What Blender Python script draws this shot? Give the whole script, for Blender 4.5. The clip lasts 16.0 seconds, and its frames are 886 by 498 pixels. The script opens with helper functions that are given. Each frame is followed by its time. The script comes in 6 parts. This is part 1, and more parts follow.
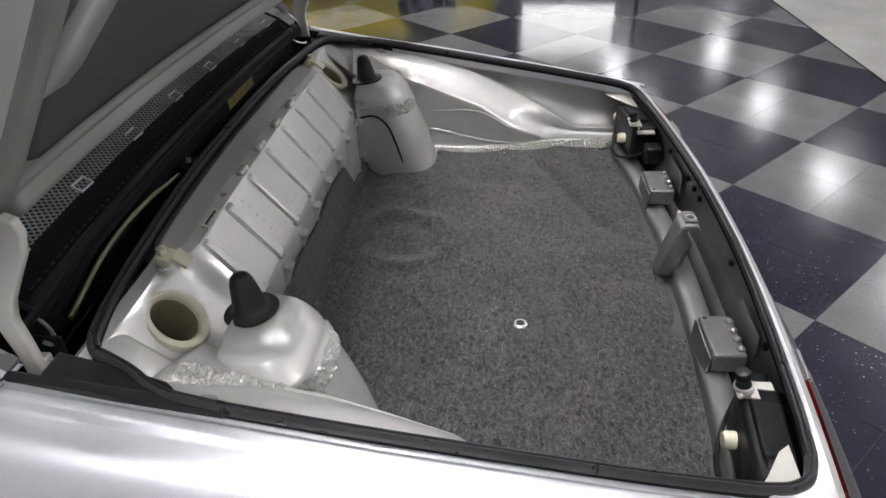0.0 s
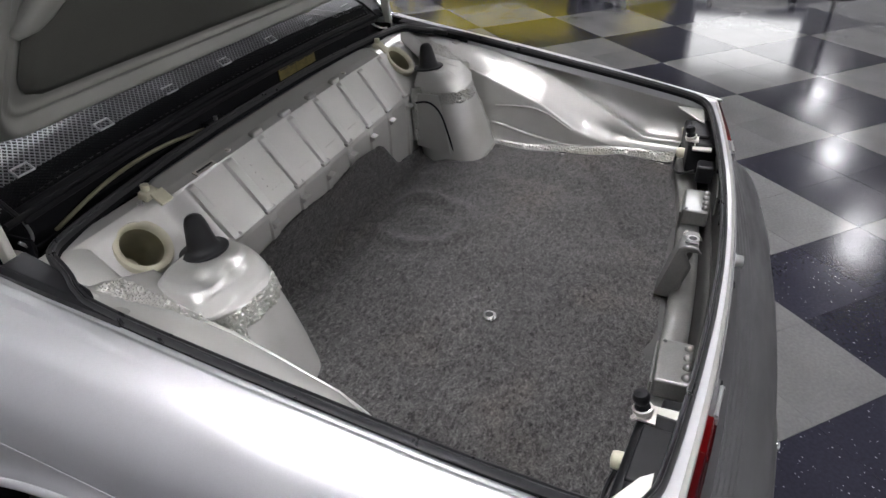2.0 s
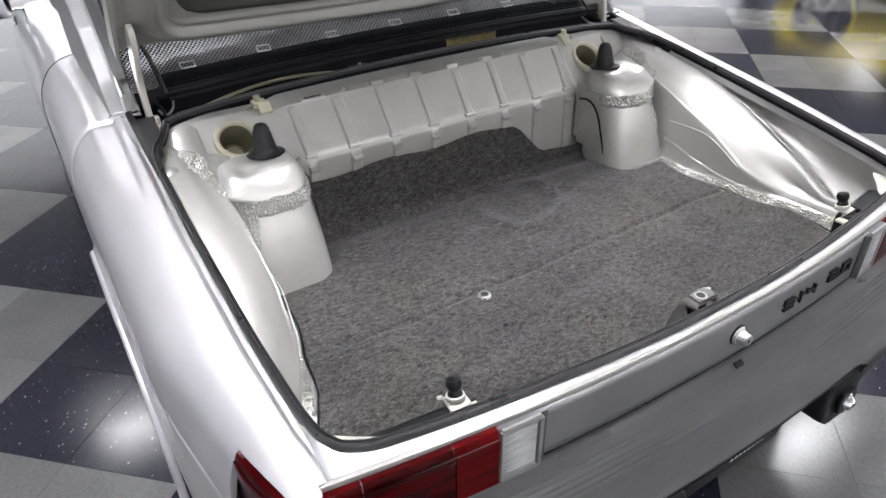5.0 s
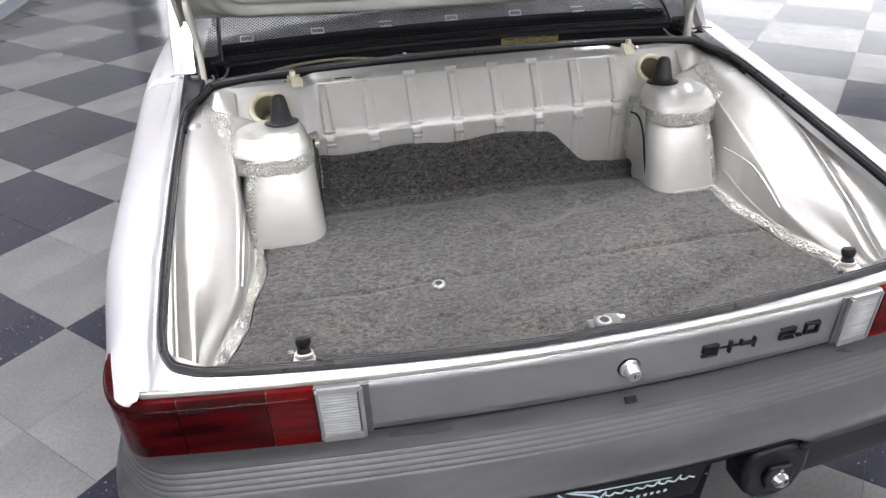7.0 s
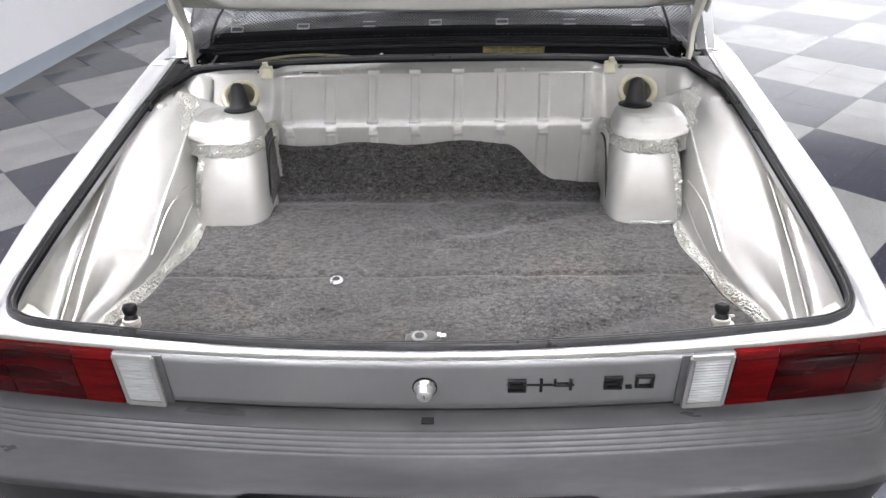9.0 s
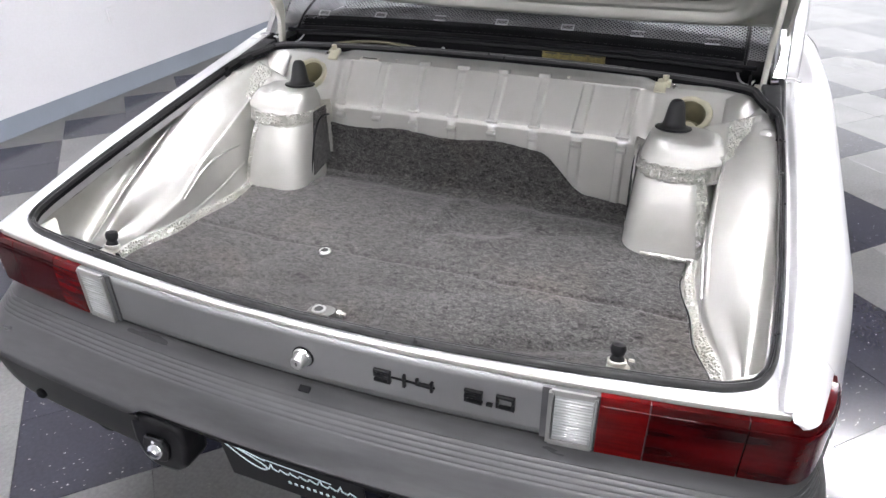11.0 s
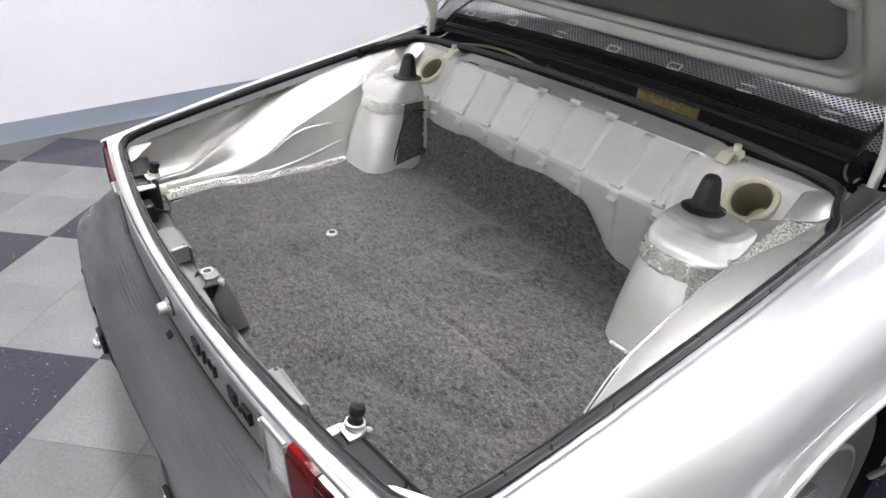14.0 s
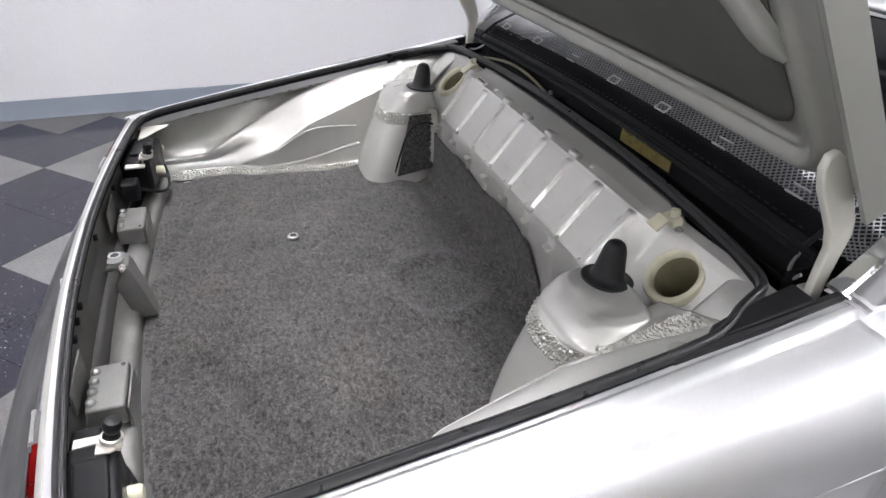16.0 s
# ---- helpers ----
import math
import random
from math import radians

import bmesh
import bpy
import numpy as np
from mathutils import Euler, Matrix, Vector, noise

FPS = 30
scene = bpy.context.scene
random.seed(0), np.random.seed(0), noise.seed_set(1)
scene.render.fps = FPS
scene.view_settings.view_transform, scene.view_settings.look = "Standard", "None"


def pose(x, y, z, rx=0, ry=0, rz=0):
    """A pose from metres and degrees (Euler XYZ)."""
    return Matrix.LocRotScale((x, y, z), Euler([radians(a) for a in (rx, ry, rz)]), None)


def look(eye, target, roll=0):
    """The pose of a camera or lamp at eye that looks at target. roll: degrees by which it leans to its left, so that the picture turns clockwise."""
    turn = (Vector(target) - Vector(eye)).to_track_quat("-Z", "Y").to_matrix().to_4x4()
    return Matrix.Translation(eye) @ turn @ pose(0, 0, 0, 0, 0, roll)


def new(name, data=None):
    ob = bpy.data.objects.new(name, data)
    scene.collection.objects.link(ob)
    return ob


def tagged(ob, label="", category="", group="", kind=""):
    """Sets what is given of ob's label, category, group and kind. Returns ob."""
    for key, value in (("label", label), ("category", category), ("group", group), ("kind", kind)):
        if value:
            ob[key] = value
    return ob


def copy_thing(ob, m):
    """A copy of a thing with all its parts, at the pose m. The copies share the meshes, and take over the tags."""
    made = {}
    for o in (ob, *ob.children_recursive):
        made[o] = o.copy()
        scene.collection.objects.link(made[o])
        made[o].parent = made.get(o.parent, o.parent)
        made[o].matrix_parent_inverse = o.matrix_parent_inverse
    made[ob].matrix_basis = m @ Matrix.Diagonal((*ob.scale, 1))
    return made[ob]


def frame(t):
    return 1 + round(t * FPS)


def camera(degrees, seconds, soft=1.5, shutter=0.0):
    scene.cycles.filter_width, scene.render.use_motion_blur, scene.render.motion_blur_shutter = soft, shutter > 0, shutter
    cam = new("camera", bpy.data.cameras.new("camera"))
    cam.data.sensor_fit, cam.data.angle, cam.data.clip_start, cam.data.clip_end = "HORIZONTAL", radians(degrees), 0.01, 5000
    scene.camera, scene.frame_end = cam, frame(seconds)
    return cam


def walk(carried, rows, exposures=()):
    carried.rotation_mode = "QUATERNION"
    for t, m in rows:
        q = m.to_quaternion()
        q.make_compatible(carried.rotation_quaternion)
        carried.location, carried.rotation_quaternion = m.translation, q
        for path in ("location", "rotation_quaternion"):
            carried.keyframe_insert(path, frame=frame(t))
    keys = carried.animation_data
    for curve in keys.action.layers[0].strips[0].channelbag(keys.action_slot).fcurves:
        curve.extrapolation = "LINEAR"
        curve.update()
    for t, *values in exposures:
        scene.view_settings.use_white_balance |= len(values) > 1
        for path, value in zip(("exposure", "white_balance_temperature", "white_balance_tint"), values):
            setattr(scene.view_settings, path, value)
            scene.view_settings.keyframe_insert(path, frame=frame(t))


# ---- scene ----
cam = camera(67.2, 16.0)
PATH = [
    (0, (-1.32, 0.475, 1.541), (0.341, 0.621, 0.437), -1.3),
    (0.5, (-1.332, 0.382, 1.541), (0.32, 0.602, 0.436), -1.4),
    (1, (-1.339, 0.28, 1.537), (0.297, 0.612, 0.435), -1.5),
    (1.5, (-1.321, 0.176, 1.532), (0.281, 0.655, 0.434), -1.6),
    (2, (-1.295, 0.085, 1.53), (0.259, 0.707, 0.435), -1.5),
    (2.5, (-1.251, -0.027, 1.519), (0.24, 0.748, 0.434), -1.6),
    (3, (-1.218, -0.15, 1.519), (0.185, 0.776, 0.437), -1.5),
    (3.5, (-1.183, -0.259, 1.523), (0.12, 0.801, 0.438), -1.3),
    (4, (-1.117, -0.363, 1.523), (0.058, 0.839, 0.439), -1.2),
    (4.5, (-1.031, -0.469, 1.527), (0.021, 0.84, 0.441), -1.3),
    (5, (-0.942, -0.55, 1.529), (-0.044, 0.867, 0.441), -1.2),
    (7.5, (-0.342, -0.867, 1.513), (-0.108, 0.812, 0.452), -1.8),
    (8, (-0.205, -0.891, 1.509), (-0.083, 0.804, 0.454), -1.7),
    (8.5, (-0.058, -0.883, 1.508), (-0.026, 0.818, 0.456), -1.7),
    (11, (0.581, -0.799, 1.49), (-0.059, 0.788, 0.455), -0.9),
    (11.5, (0.708, -0.734, 1.488), (-0.083, 0.785, 0.455), -1.0),
    (12, (0.836, -0.658, 1.488), (-0.095, 0.78, 0.456), -0.8),
    (12.5, (0.94, -0.573, 1.487), (-0.122, 0.772, 0.455), -0.6),
    (13, (1.033, -0.461, 1.485), (-0.158, 0.771, 0.454), -0.2),
    (13.5, (1.104, -0.349, 1.487), (-0.194, 0.769, 0.456), 0.0),
    (14, (1.173, -0.23, 1.484), (-0.225, 0.766, 0.458), 0.3),
    (14.5, (1.221, -0.118, 1.488), (-0.248, 0.77, 0.461), 0.3),
    (15, (1.258, 0.015, 1.488), (-0.264, 0.81, 0.462), 0.7),
    (15.5, (1.281, 0.165, 1.49), (-0.288, 0.856, 0.461), 0.6),
    (16, (1.309, 0.296, 1.49), (-0.315, 0.85, 0.462), 1.1),
]
EXPOSURE = [(0.0, -0.62), (1.5, -0.68), (3.0, -0.65), (5.0, -0.05), (8.0, 0.45), (11.0, 0.34), (13.0, 0.26), (14.5, 0.23), (16.0, -0.06)]
walk(cam, [(t, look(eye, target, roll)) for t, eye, target, roll in PATH], EXPOSURE)

# ---- light ----
world = bpy.data.worlds.new("hall_air")
world.use_nodes = True
sky = world.node_tree.nodes.new("ShaderNodeTexSky")
sky.sky_type, sky.sun_disc = "NISHITA", False
sky.sun_elevation, sky.sun_rotation = radians(74), radians(164)
world.node_tree.links.new(sky.outputs[0], world.node_tree.nodes["Background"].inputs[0])
world.node_tree.nodes["Background"].inputs[1].default_value = 0.10
scene.world = world
LAMP_POWER = 130.0


# ---- material helpers ----
def mat(name, base, rough=0.5, metal=0.0, coat=0.0, var=0.0, var_scale=8.0, fine=0.0, fine_scale=200.0,
        bump=0.0, bump_scale=60.0, rough_var=0.0, stretch=(1, 1, 1), stain=None, stain_amount=0.0, coat_rough=0.05, spec=0.5):
    """A procedural surface: colour varied at two scales, roughness varied, fine relief."""
    m = bpy.data.materials.new(name)
    m.use_nodes = True
    nt = m.node_tree
    bsdf = nt.nodes["Principled BSDF"]
    bsdf.inputs["Roughness"].default_value = rough
    bsdf.inputs["Metallic"].default_value = metal
    bsdf.inputs["Coat Weight"].default_value = coat
    bsdf.inputs["Coat Roughness"].default_value = coat_rough
    bsdf.inputs["Specular IOR Level"].default_value = spec
    geo = nt.nodes.new("ShaderNodeTexCoord")
    mp = nt.nodes.new("ShaderNodeMapping")
    mp.inputs["Scale"].default_value = stretch
    nt.links.new(geo.outputs["Object"], mp.inputs["Vector"])

    def noise_node(scale, detail=4.0):
        n = nt.nodes.new("ShaderNodeTexNoise")
        n.inputs["Scale"].default_value = scale
        n.inputs["Detail"].default_value = detail
        nt.links.new(mp.outputs["Vector"], n.inputs["Vector"])
        return n

    def ramp(src, lo, hi, a, b):
        r = nt.nodes.new("ShaderNodeMapRange")
        r.inputs["From Min"].default_value, r.inputs["From Max"].default_value = lo, hi
        r.inputs["To Min"].default_value, r.inputs["To Max"].default_value = a, b
        nt.links.new(src, r.inputs["Value"])
        return r.outputs["Result"]

    col = None
    rgb = nt.nodes.new("ShaderNodeRGB")
    rgb.outputs[0].default_value = (*base, 1)
    col = rgb.outputs[0]

    def mul(colour, value):
        x = nt.nodes.new("ShaderNodeMix")
        x.data_type, x.blend_type = "RGBA", "MULTIPLY"
        x.inputs["Factor"].default_value = 1.0
        nt.links.new(colour, x.inputs["A"])
        nt.links.new(value, x.inputs["B"])
        return x.outputs["Result"]
    if var:
        col = mul(col, ramp(noise_node(var_scale).outputs["Fac"], 0.3, 0.7, 1 - var, 1 + var))
    if fine:
        col = mul(col, ramp(noise_node(fine_scale, 2.0).outputs["Fac"], 0.3, 0.7, 1 - fine, 1 + fine))
    if stain:
        x = nt.nodes.new("ShaderNodeMix")
        x.data_type = "RGBA"
        nt.links.new(ramp(noise_node(5.5, 6.0).outputs["Fac"], 0.56, 0.75, 0.0, stain_amount), x.inputs["Factor"])
        nt.links.new(col, x.inputs["A"])
        x.inputs["B"].default_value = (*stain, 1)
        col = x.outputs["Result"]
    nt.links.new(col, bsdf.inputs["Base Color"])
    if rough_var:
        nt.links.new(ramp(noise_node(var_scale * 1.7, 5.0).outputs["Fac"], 0.3, 0.7, max(0.02, rough - rough_var), rough + rough_var), bsdf.inputs["Roughness"])
    if bump:
        b = nt.nodes.new("ShaderNodeBump")
        b.inputs["Strength"].default_value = bump
        b.inputs["Distance"].default_value = 0.002
        nt.links.new(noise_node(bump_scale, 3.0).outputs["Fac"], b.inputs["Height"])
        nt.links.new(b.outputs["Normal"], bsdf.inputs["Normal"])
    return m


def floor_tile_mat(name, dark):
    """Speckled vinyl floor tile under wax."""
    m = mat(name, (0.019, 0.019, 0.028) if dark else (0.120, 0.120, 0.120), rough=0.15, var=0.12, var_scale=3.0, fine=0.16 if dark else 0.10,
            fine_scale=90.0, rough_var=0.03, spec=0.31, bump=0.04, bump_scale=9.0)
    nt = m.node_tree
    bsdf = nt.nodes["Principled BSDF"]
    tc = nt.nodes.new("ShaderNodeTexCoord")
    mp = nt.nodes.new("ShaderNodeMapping")
    mp.inputs["Scale"].default_value = (1.0, 2.1, 1.0)
    nt.links.new(tc.outputs["Object"], mp.inputs["Vector"])
    vor = nt.nodes.new("ShaderNodeTexVoronoi")
    vor.inputs["Scale"].default_value = 42.0
    nt.links.new(mp.outputs["Vector"], vor.inputs["Vector"])
    noi = nt.nodes.new("ShaderNodeTexNoise")
    noi.inputs["Scale"].default_value = 30.0
    nt.links.new(tc.outputs["Object"], noi.inputs["Vector"])
    add = nt.nodes.new("ShaderNodeMath")
    add.operation = "MULTIPLY_ADD"
    add.inputs[1].default_value = 0.5
    nt.links.new(noi.outputs["Fac"], add.inputs[0])
    nt.links.new(vor.outputs["Distance"], add.inputs[2])
    r = nt.nodes.new("ShaderNodeMapRange")
    r.inputs["From Min"].default_value, r.inputs["From Max"].default_value = 0.30, 0.36
    r.inputs["To Min"].default_value, r.inputs["To Max"].default_value = 0.75 if dark else 0.35, 0.0
    nt.links.new(add.outputs[0], r.inputs["Value"])
    x = nt.nodes.new("ShaderNodeMix")
    x.data_type = "RGBA"
    old = bsdf.inputs["Base Color"].links[0].from_socket
    nt.links.new(r.outputs["Result"], x.inputs["Factor"])
    nt.links.new(old, x.inputs["A"])
    x.inputs["B"].default_value = (0.42, 0.42, 0.44, 1) if dark else (0.20, 0.20, 0.20, 1)
    info = nt.nodes.new("ShaderNodeObjectInfo")
    rr = nt.nodes.new("ShaderNodeMapRange")
    rr.inputs["To Min"].default_value, rr.inputs["To Max"].default_value = 0.90, 1.10
    nt.links.new(info.outputs["Random"], rr.inputs["Value"])
    y = nt.nodes.new("ShaderNodeMix")
    y.data_type, y.blend_type = "RGBA", "MULTIPLY"
    y.inputs["Factor"].default_value = 1.0
    nt.links.new(x.outputs["Result"], y.inputs["A"])
    nt.links.new(rr.outputs["Result"], y.inputs["B"])
    nt.links.new(y.outputs["Result"], bsdf.inputs["Base Color"])
    return m


def carpet_mat():
    """Grey needle-felt carpet: mixed light and dark fibres, rust-brown stains."""
    m = mat("carpet_felt", (0.046, 0.0442, 0.0428), rough=0.95, var=0.16, var_scale=6.0, fine=0.45, fine_scale=230.0, spec=0.1,
            stain=(0.080, 0.064, 0.050), stain_amount=0.28)
    nt = m.node_tree
    bsdf = nt.nodes["Principled BSDF"]
    tc = nt.nodes.new("ShaderNodeTexCoord")
    mp = nt.nodes.new("ShaderNodeMapping")
    mp.inputs["Scale"].default_value = (0.62, 1.0, 1.0)
    nt.links.new(tc.outputs["Object"], mp.inputs["Vector"])
    n = nt.nodes.new("ShaderNodeTexNoise")
    n.inputs["Scale"].default_value = 118.0
    n.inputs["Distortion"].default_value = 0.7
    n.inputs["Detail"].default_value = 5.0
    n.inputs["Roughness"].default_value = 0.75
    nt.links.new(mp.outputs["Vector"], n.inputs["Vector"])
    r = nt.nodes.new("ShaderNodeMapRange")
    r.inputs["From Min"].default_value, r.inputs["From Max"].default_value = 0.35, 0.68
    r.inputs["To Min"].default_value, r.inputs["To Max"].default_value = 0.24, 1.95
    nt.links.new(n.outputs["Fac"], r.inputs["Value"])
    x = nt.nodes.new("ShaderNodeMix")
    x.data_type, x.blend_type = "RGBA", "MULTIPLY"
    x.inputs["Factor"].default_value = 1.0
    nt.links.new(bsdf.inputs["Base Color"].links[0].from_socket, x.inputs["A"])
    nt.links.new(r.outputs["Result"], x.inputs["B"])
    nt.links.new(x.outputs["Result"], bsdf.inputs["Base Color"])
    b = nt.nodes.new("ShaderNodeBump")
    b.inputs["Strength"].default_value = 0.9
    b.inputs["Distance"].default_value = 0.003
    nt.links.new(n.outputs["Fac"], b.inputs["Height"])
    nt.links.new(b.outputs["Normal"], bsdf.inputs["Normal"])
    bsdf.inputs["Sheen Weight"].default_value = 0.15
    return m


def glow_mat(name, colour, power):
    m = bpy.data.materials.new(name)
    m.use_nodes = True
    nt = m.node_tree
    nt.nodes.clear()
    out = nt.nodes.new("ShaderNodeOutputMaterial")
    e = nt.nodes.new("ShaderNodeEmission")
    e.inputs["Color"].default_value = (*colour, 1)
    e.inputs["Strength"].default_value = power
    nt.links.new(e.outputs[0], out.inputs[0])
    return m


PAINT = mat("silver_paint", (0.60, 0.60, 0.613), rough=0.43, metal=0.78, coat=0.6, var=0.03, fine=0.05, fine_scale=900.0, coat_rough=0.04)
PAINT_IN = mat("silver_paint_inside", (0.48, 0.475, 0.45), rough=0.40, metal=0.55, coat=0.7, var=0.05, var_scale=7.0, fine=0.04, fine_scale=700.0,
               bump=0.10, bump_scale=34.0, stain=(0.35, 0.335, 0.28), stain_amount=0.4, coat_rough=0.035, spec=0.45)
# Lid silver darkened for its shaded underside, its recess darker still
PAINT_LID = mat("shaded_silver_lid_inside", (0.285, 0.283, 0.26), rough=0.40, metal=0.4, coat=0.3, var=0.06, var_scale=5.0, coat_rough=0.2)
LID_SHADED = mat("shaded_lid_recess_paint", (0.085, 0.085, 0.076), rough=0.55, metal=0.2, var=0.08, var_scale=6.0, fine=0.06, fine_scale=400.0, spec=0.3)
SEALER = mat("painted_seam_sealer", (0.38, 0.375, 0.345), rough=0.34, metal=0.55, coat=0.6, var=0.10, var_scale=40.0, bump=0.25, bump_scale=260.0,
             stain=(0.33, 0.29, 0.20), stain_amount=0.5, coat_rough=0.08)
# Inside silver darkened for the shade in the tail recess, with dust and stains
PAINT_REAR = mat("shaded_dusty_silver_paint", (0.185, 0.183, 0.173), rough=0.36, metal=0.60, coat=0.4, var=0.14, var_scale=16.0, fine=0.08, fine_scale=300.0, stain=(0.16, 0.14, 0.11), stain_amount=0.6, coat_rough=0.10)
RUBBER = mat("black_rubber", (0.009, 0.009, 0.010), rough=0.40, var=0.2, var_scale=20.0, rough_var=0.08, spec=0.18)
CAP_RUBBER = mat("black_cap_rubber", (0.014, 0.014, 0.015), rough=0.42, var=0.15, var_scale=30.0, bump=0.1, bump_scale=90.0, spec=0.25)
BLACK = mat("black_plastic", (0.009, 0.009, 0.010), rough=0.38, var=0.15, var_scale=15.0, rough_var=0.1, spec=0.2)
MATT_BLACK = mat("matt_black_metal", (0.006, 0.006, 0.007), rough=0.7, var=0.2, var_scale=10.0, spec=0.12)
# Black mesh paled, its sheen put into the colour
MESH_SHEEN = mat("grille_enamel_sheen", (0.26, 0.26, 0.268), rough=0.40, metal=0.55, var=0.3, var_scale=12.0)
BUMPER = mat("grey_bumper_skin", (0.024, 0.024, 0.0255), rough=0.42, var=0.30, var_scale=5.0, stretch=(0.5, 2, 4), rough_var=0.15, fine=0.10, fine_scale=40.0,
             spec=0.40)
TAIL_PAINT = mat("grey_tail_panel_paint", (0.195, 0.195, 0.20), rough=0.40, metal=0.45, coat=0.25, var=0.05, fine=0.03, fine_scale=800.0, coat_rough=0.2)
GASKET = mat("grey_lamp_gasket", (0.075, 0.076, 0.08), rough=0.42, var=0.15, var_scale=20.0, spec=0.3)
SEAL_RUBBER = mat("smooth_seal_rubber", (0.017, 0.017, 0.018), rough=0.34, var=0.2, var_scale=20.0, rough_var=0.08, spec=0.42)
# Darker tone for the bumper's lower face, below the crease
BUMPER_LOW = mat("dark_bumper_underside", (0.013, 0.013, 0.014), rough=0.5, var=0.2, var_scale=8.0, spec=0.2)
IVORY = mat("ivory_plastic", (0.50, 0.48, 0.36), rough=0.45, var=0.1, var_scale=30.0, stain=(0.36, 0.33, 0.20), stain_amount=0.4)
# Stained ivory, darkened for the shade deep inside the cup
IVORY_DIM = mat("dark_stained_ivory", (0.17, 0.155, 0.095), rough=0.5, var=0.15, var_scale=25.0, stain=(0.16, 0.13, 0.06), stain_amount=0.6)
# Near-black colour stands in for the unlit gap behind and under the carpet
TROUGH = mat("trough_shade_paint", (0.035, 0.034, 0.032), rough=0.6, var=0.25, var_scale=14.0)
IVORY_PAINT = mat("pale_cream_paint", (0.56, 0.55, 0.49), rough=0.34, metal=0.2, coat=0.5, var=0.06, coat_rough=0.1, stain=(0.40, 0.37, 0.28), stain_amount=0.3)
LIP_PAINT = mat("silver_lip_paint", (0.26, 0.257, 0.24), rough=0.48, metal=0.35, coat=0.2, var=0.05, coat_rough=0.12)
CHROME = mat("chrome", (0.76, 0.77, 0.78), rough=0.10, metal=1.0, var=0.05, var_scale=20.0, rough_var=0.04)
STEEL = mat("bare_steel", (0.50, 0.50, 0.49), rough=0.32, metal=0.9, var=0.12, var_scale=25.0, rough_var=0.1)
ZINC = mat("pale_zinc", (0.62, 0.60, 0.55), rough=0.4, metal=0.7, var=0.12, var_scale=30.0)
RED = mat("red_lens", (0.066, 0.0012, 0.0016), rough=0.07, coat=0.0, var=0.45, var_scale=16.0, stretch=(0.6, 1, 5), bump=0.15, bump_scale=70.0, coat_rough=0.02, spec=0.14)
RED_DARK = mat("dark_red_lens", (0.030, 0.0006, 0.001), rough=0.07, coat=0.0, var=0.8, var_scale=9.0, stretch=(0.7, 1, 4), bump=0.15, bump_scale=70.0, coat_rough=0.02, spec=0.14)
CLEAR = mat("clear_reversing_lens", (0.31, 0.32, 0.32), rough=0.2, coat=0.6, var=0.2, var_scale=30.0, stretch=(0.5, 1, 6), bump=0.4, bump_scale=60.0, coat_rough=0.02)
LAMP_RIM = mat("pale_lamp_frame", (0.22, 0.22, 0.215), rough=0.3, metal=0.3, coat=0.3, var=0.06)
# Sticker yellow darkened for the shade in its gap
YELLOW_SHADED = mat("yellow_sticker", (0.11, 0.088, 0.022), rough=0.6, var=0.3, var_scale=20.0, fine=0.3, fine_scale=120.0)
MARK = mat("bright_satin_metal", (0.52, 0.52, 0.53), rough=0.38, metal=0.35, var=0.06, var_scale=40.0)
INK = mat("black_ink", (0.02, 0.02, 0.02), rough=0.7)
WALL = mat("white_wall_paint", (0.51, 0.51, 0.53), rough=0.55, var=0.02, var_scale=1.5, fine=0.02, fine_scale=60.0, bump=0.05, bump_scale=90.0)
BASEBOARD = mat("blue_grey_vinyl_base", (0.135, 0.155, 0.185), rough=0.4, var=0.07, var_scale=3.0, bump=0.03, bump_scale=30.0)
CEIL = mat("ceiling_deck_grey", (0.34, 0.34, 0.345), rough=0.8, var=0.04, var_scale=2.0, fine=0.06, fine_scale=80.0)
CONCRETE = mat("polished_concrete", (0.34, 0.33, 0.31), rough=0.2, var=0.14, var_scale=1.3, fine=0.06, fine_scale=40.0, rough_var=0.08, spec=0.55)
GROUT = mat("tile_joint", (0.07, 0.07, 0.07), rough=0.6, var=0.1)
TILE_DARK, TILE_LIGHT = floor_tile_mat("dark_vinyl_tile", True), floor_tile_mat("light_vinyl_tile", False)
CARPET = carpet_mat()
TYRE = mat("tyre_rubber", (0.022, 0.022, 0.022), rough=0.75, var=0.2, var_scale=12.0, bump=0.2, bump_scale=60.0)
ALLOY = mat("silver_alloy", (0.26, 0.26, 0.27), rough=0.36, metal=0.7, coat=0.3, var=0.15, var_scale=14.0)
YELLOW = mat("yellow_car_paint", (0.80, 0.66, 0.02), rough=0.25, coat=1.0, var=0.03, coat_rough=0.02)
DARK_GLASS = mat("dark_tinted_glass", (0.012, 0.013, 0.014), rough=0.06, coat=0.4, var=0.1, spec=0.8)
VINYL = mat("grey_roof_vinyl", (0.20, 0.20, 0.205), rough=0.42, metal=0.3, var=0.06, bump=0.1, bump_scale=160.0)
PLATE_BLACK = mat("black_plate", (0.008, 0.008, 0.009), rough=0.5, var=0.1, spec=0.15)
PLATE_PALE = mat("pale_print", (0.55, 0.66, 0.68), rough=0.4, var=0.05)
DAYLIGHT = glow_mat("overcast_daylight", (0.97, 0.98, 1.03), 2.0)
PANEL_GLOW = glow_mat("unseen_panel_glow", (0.98, 0.98, 1.0), 5.5)
# Lower power, so that these lamps glare less in the floor
TUBE_DIM = glow_mat("dimmed_lamp_tube", (0.985, 0.975, 1.02), 0.30 * LAMP_POWER)
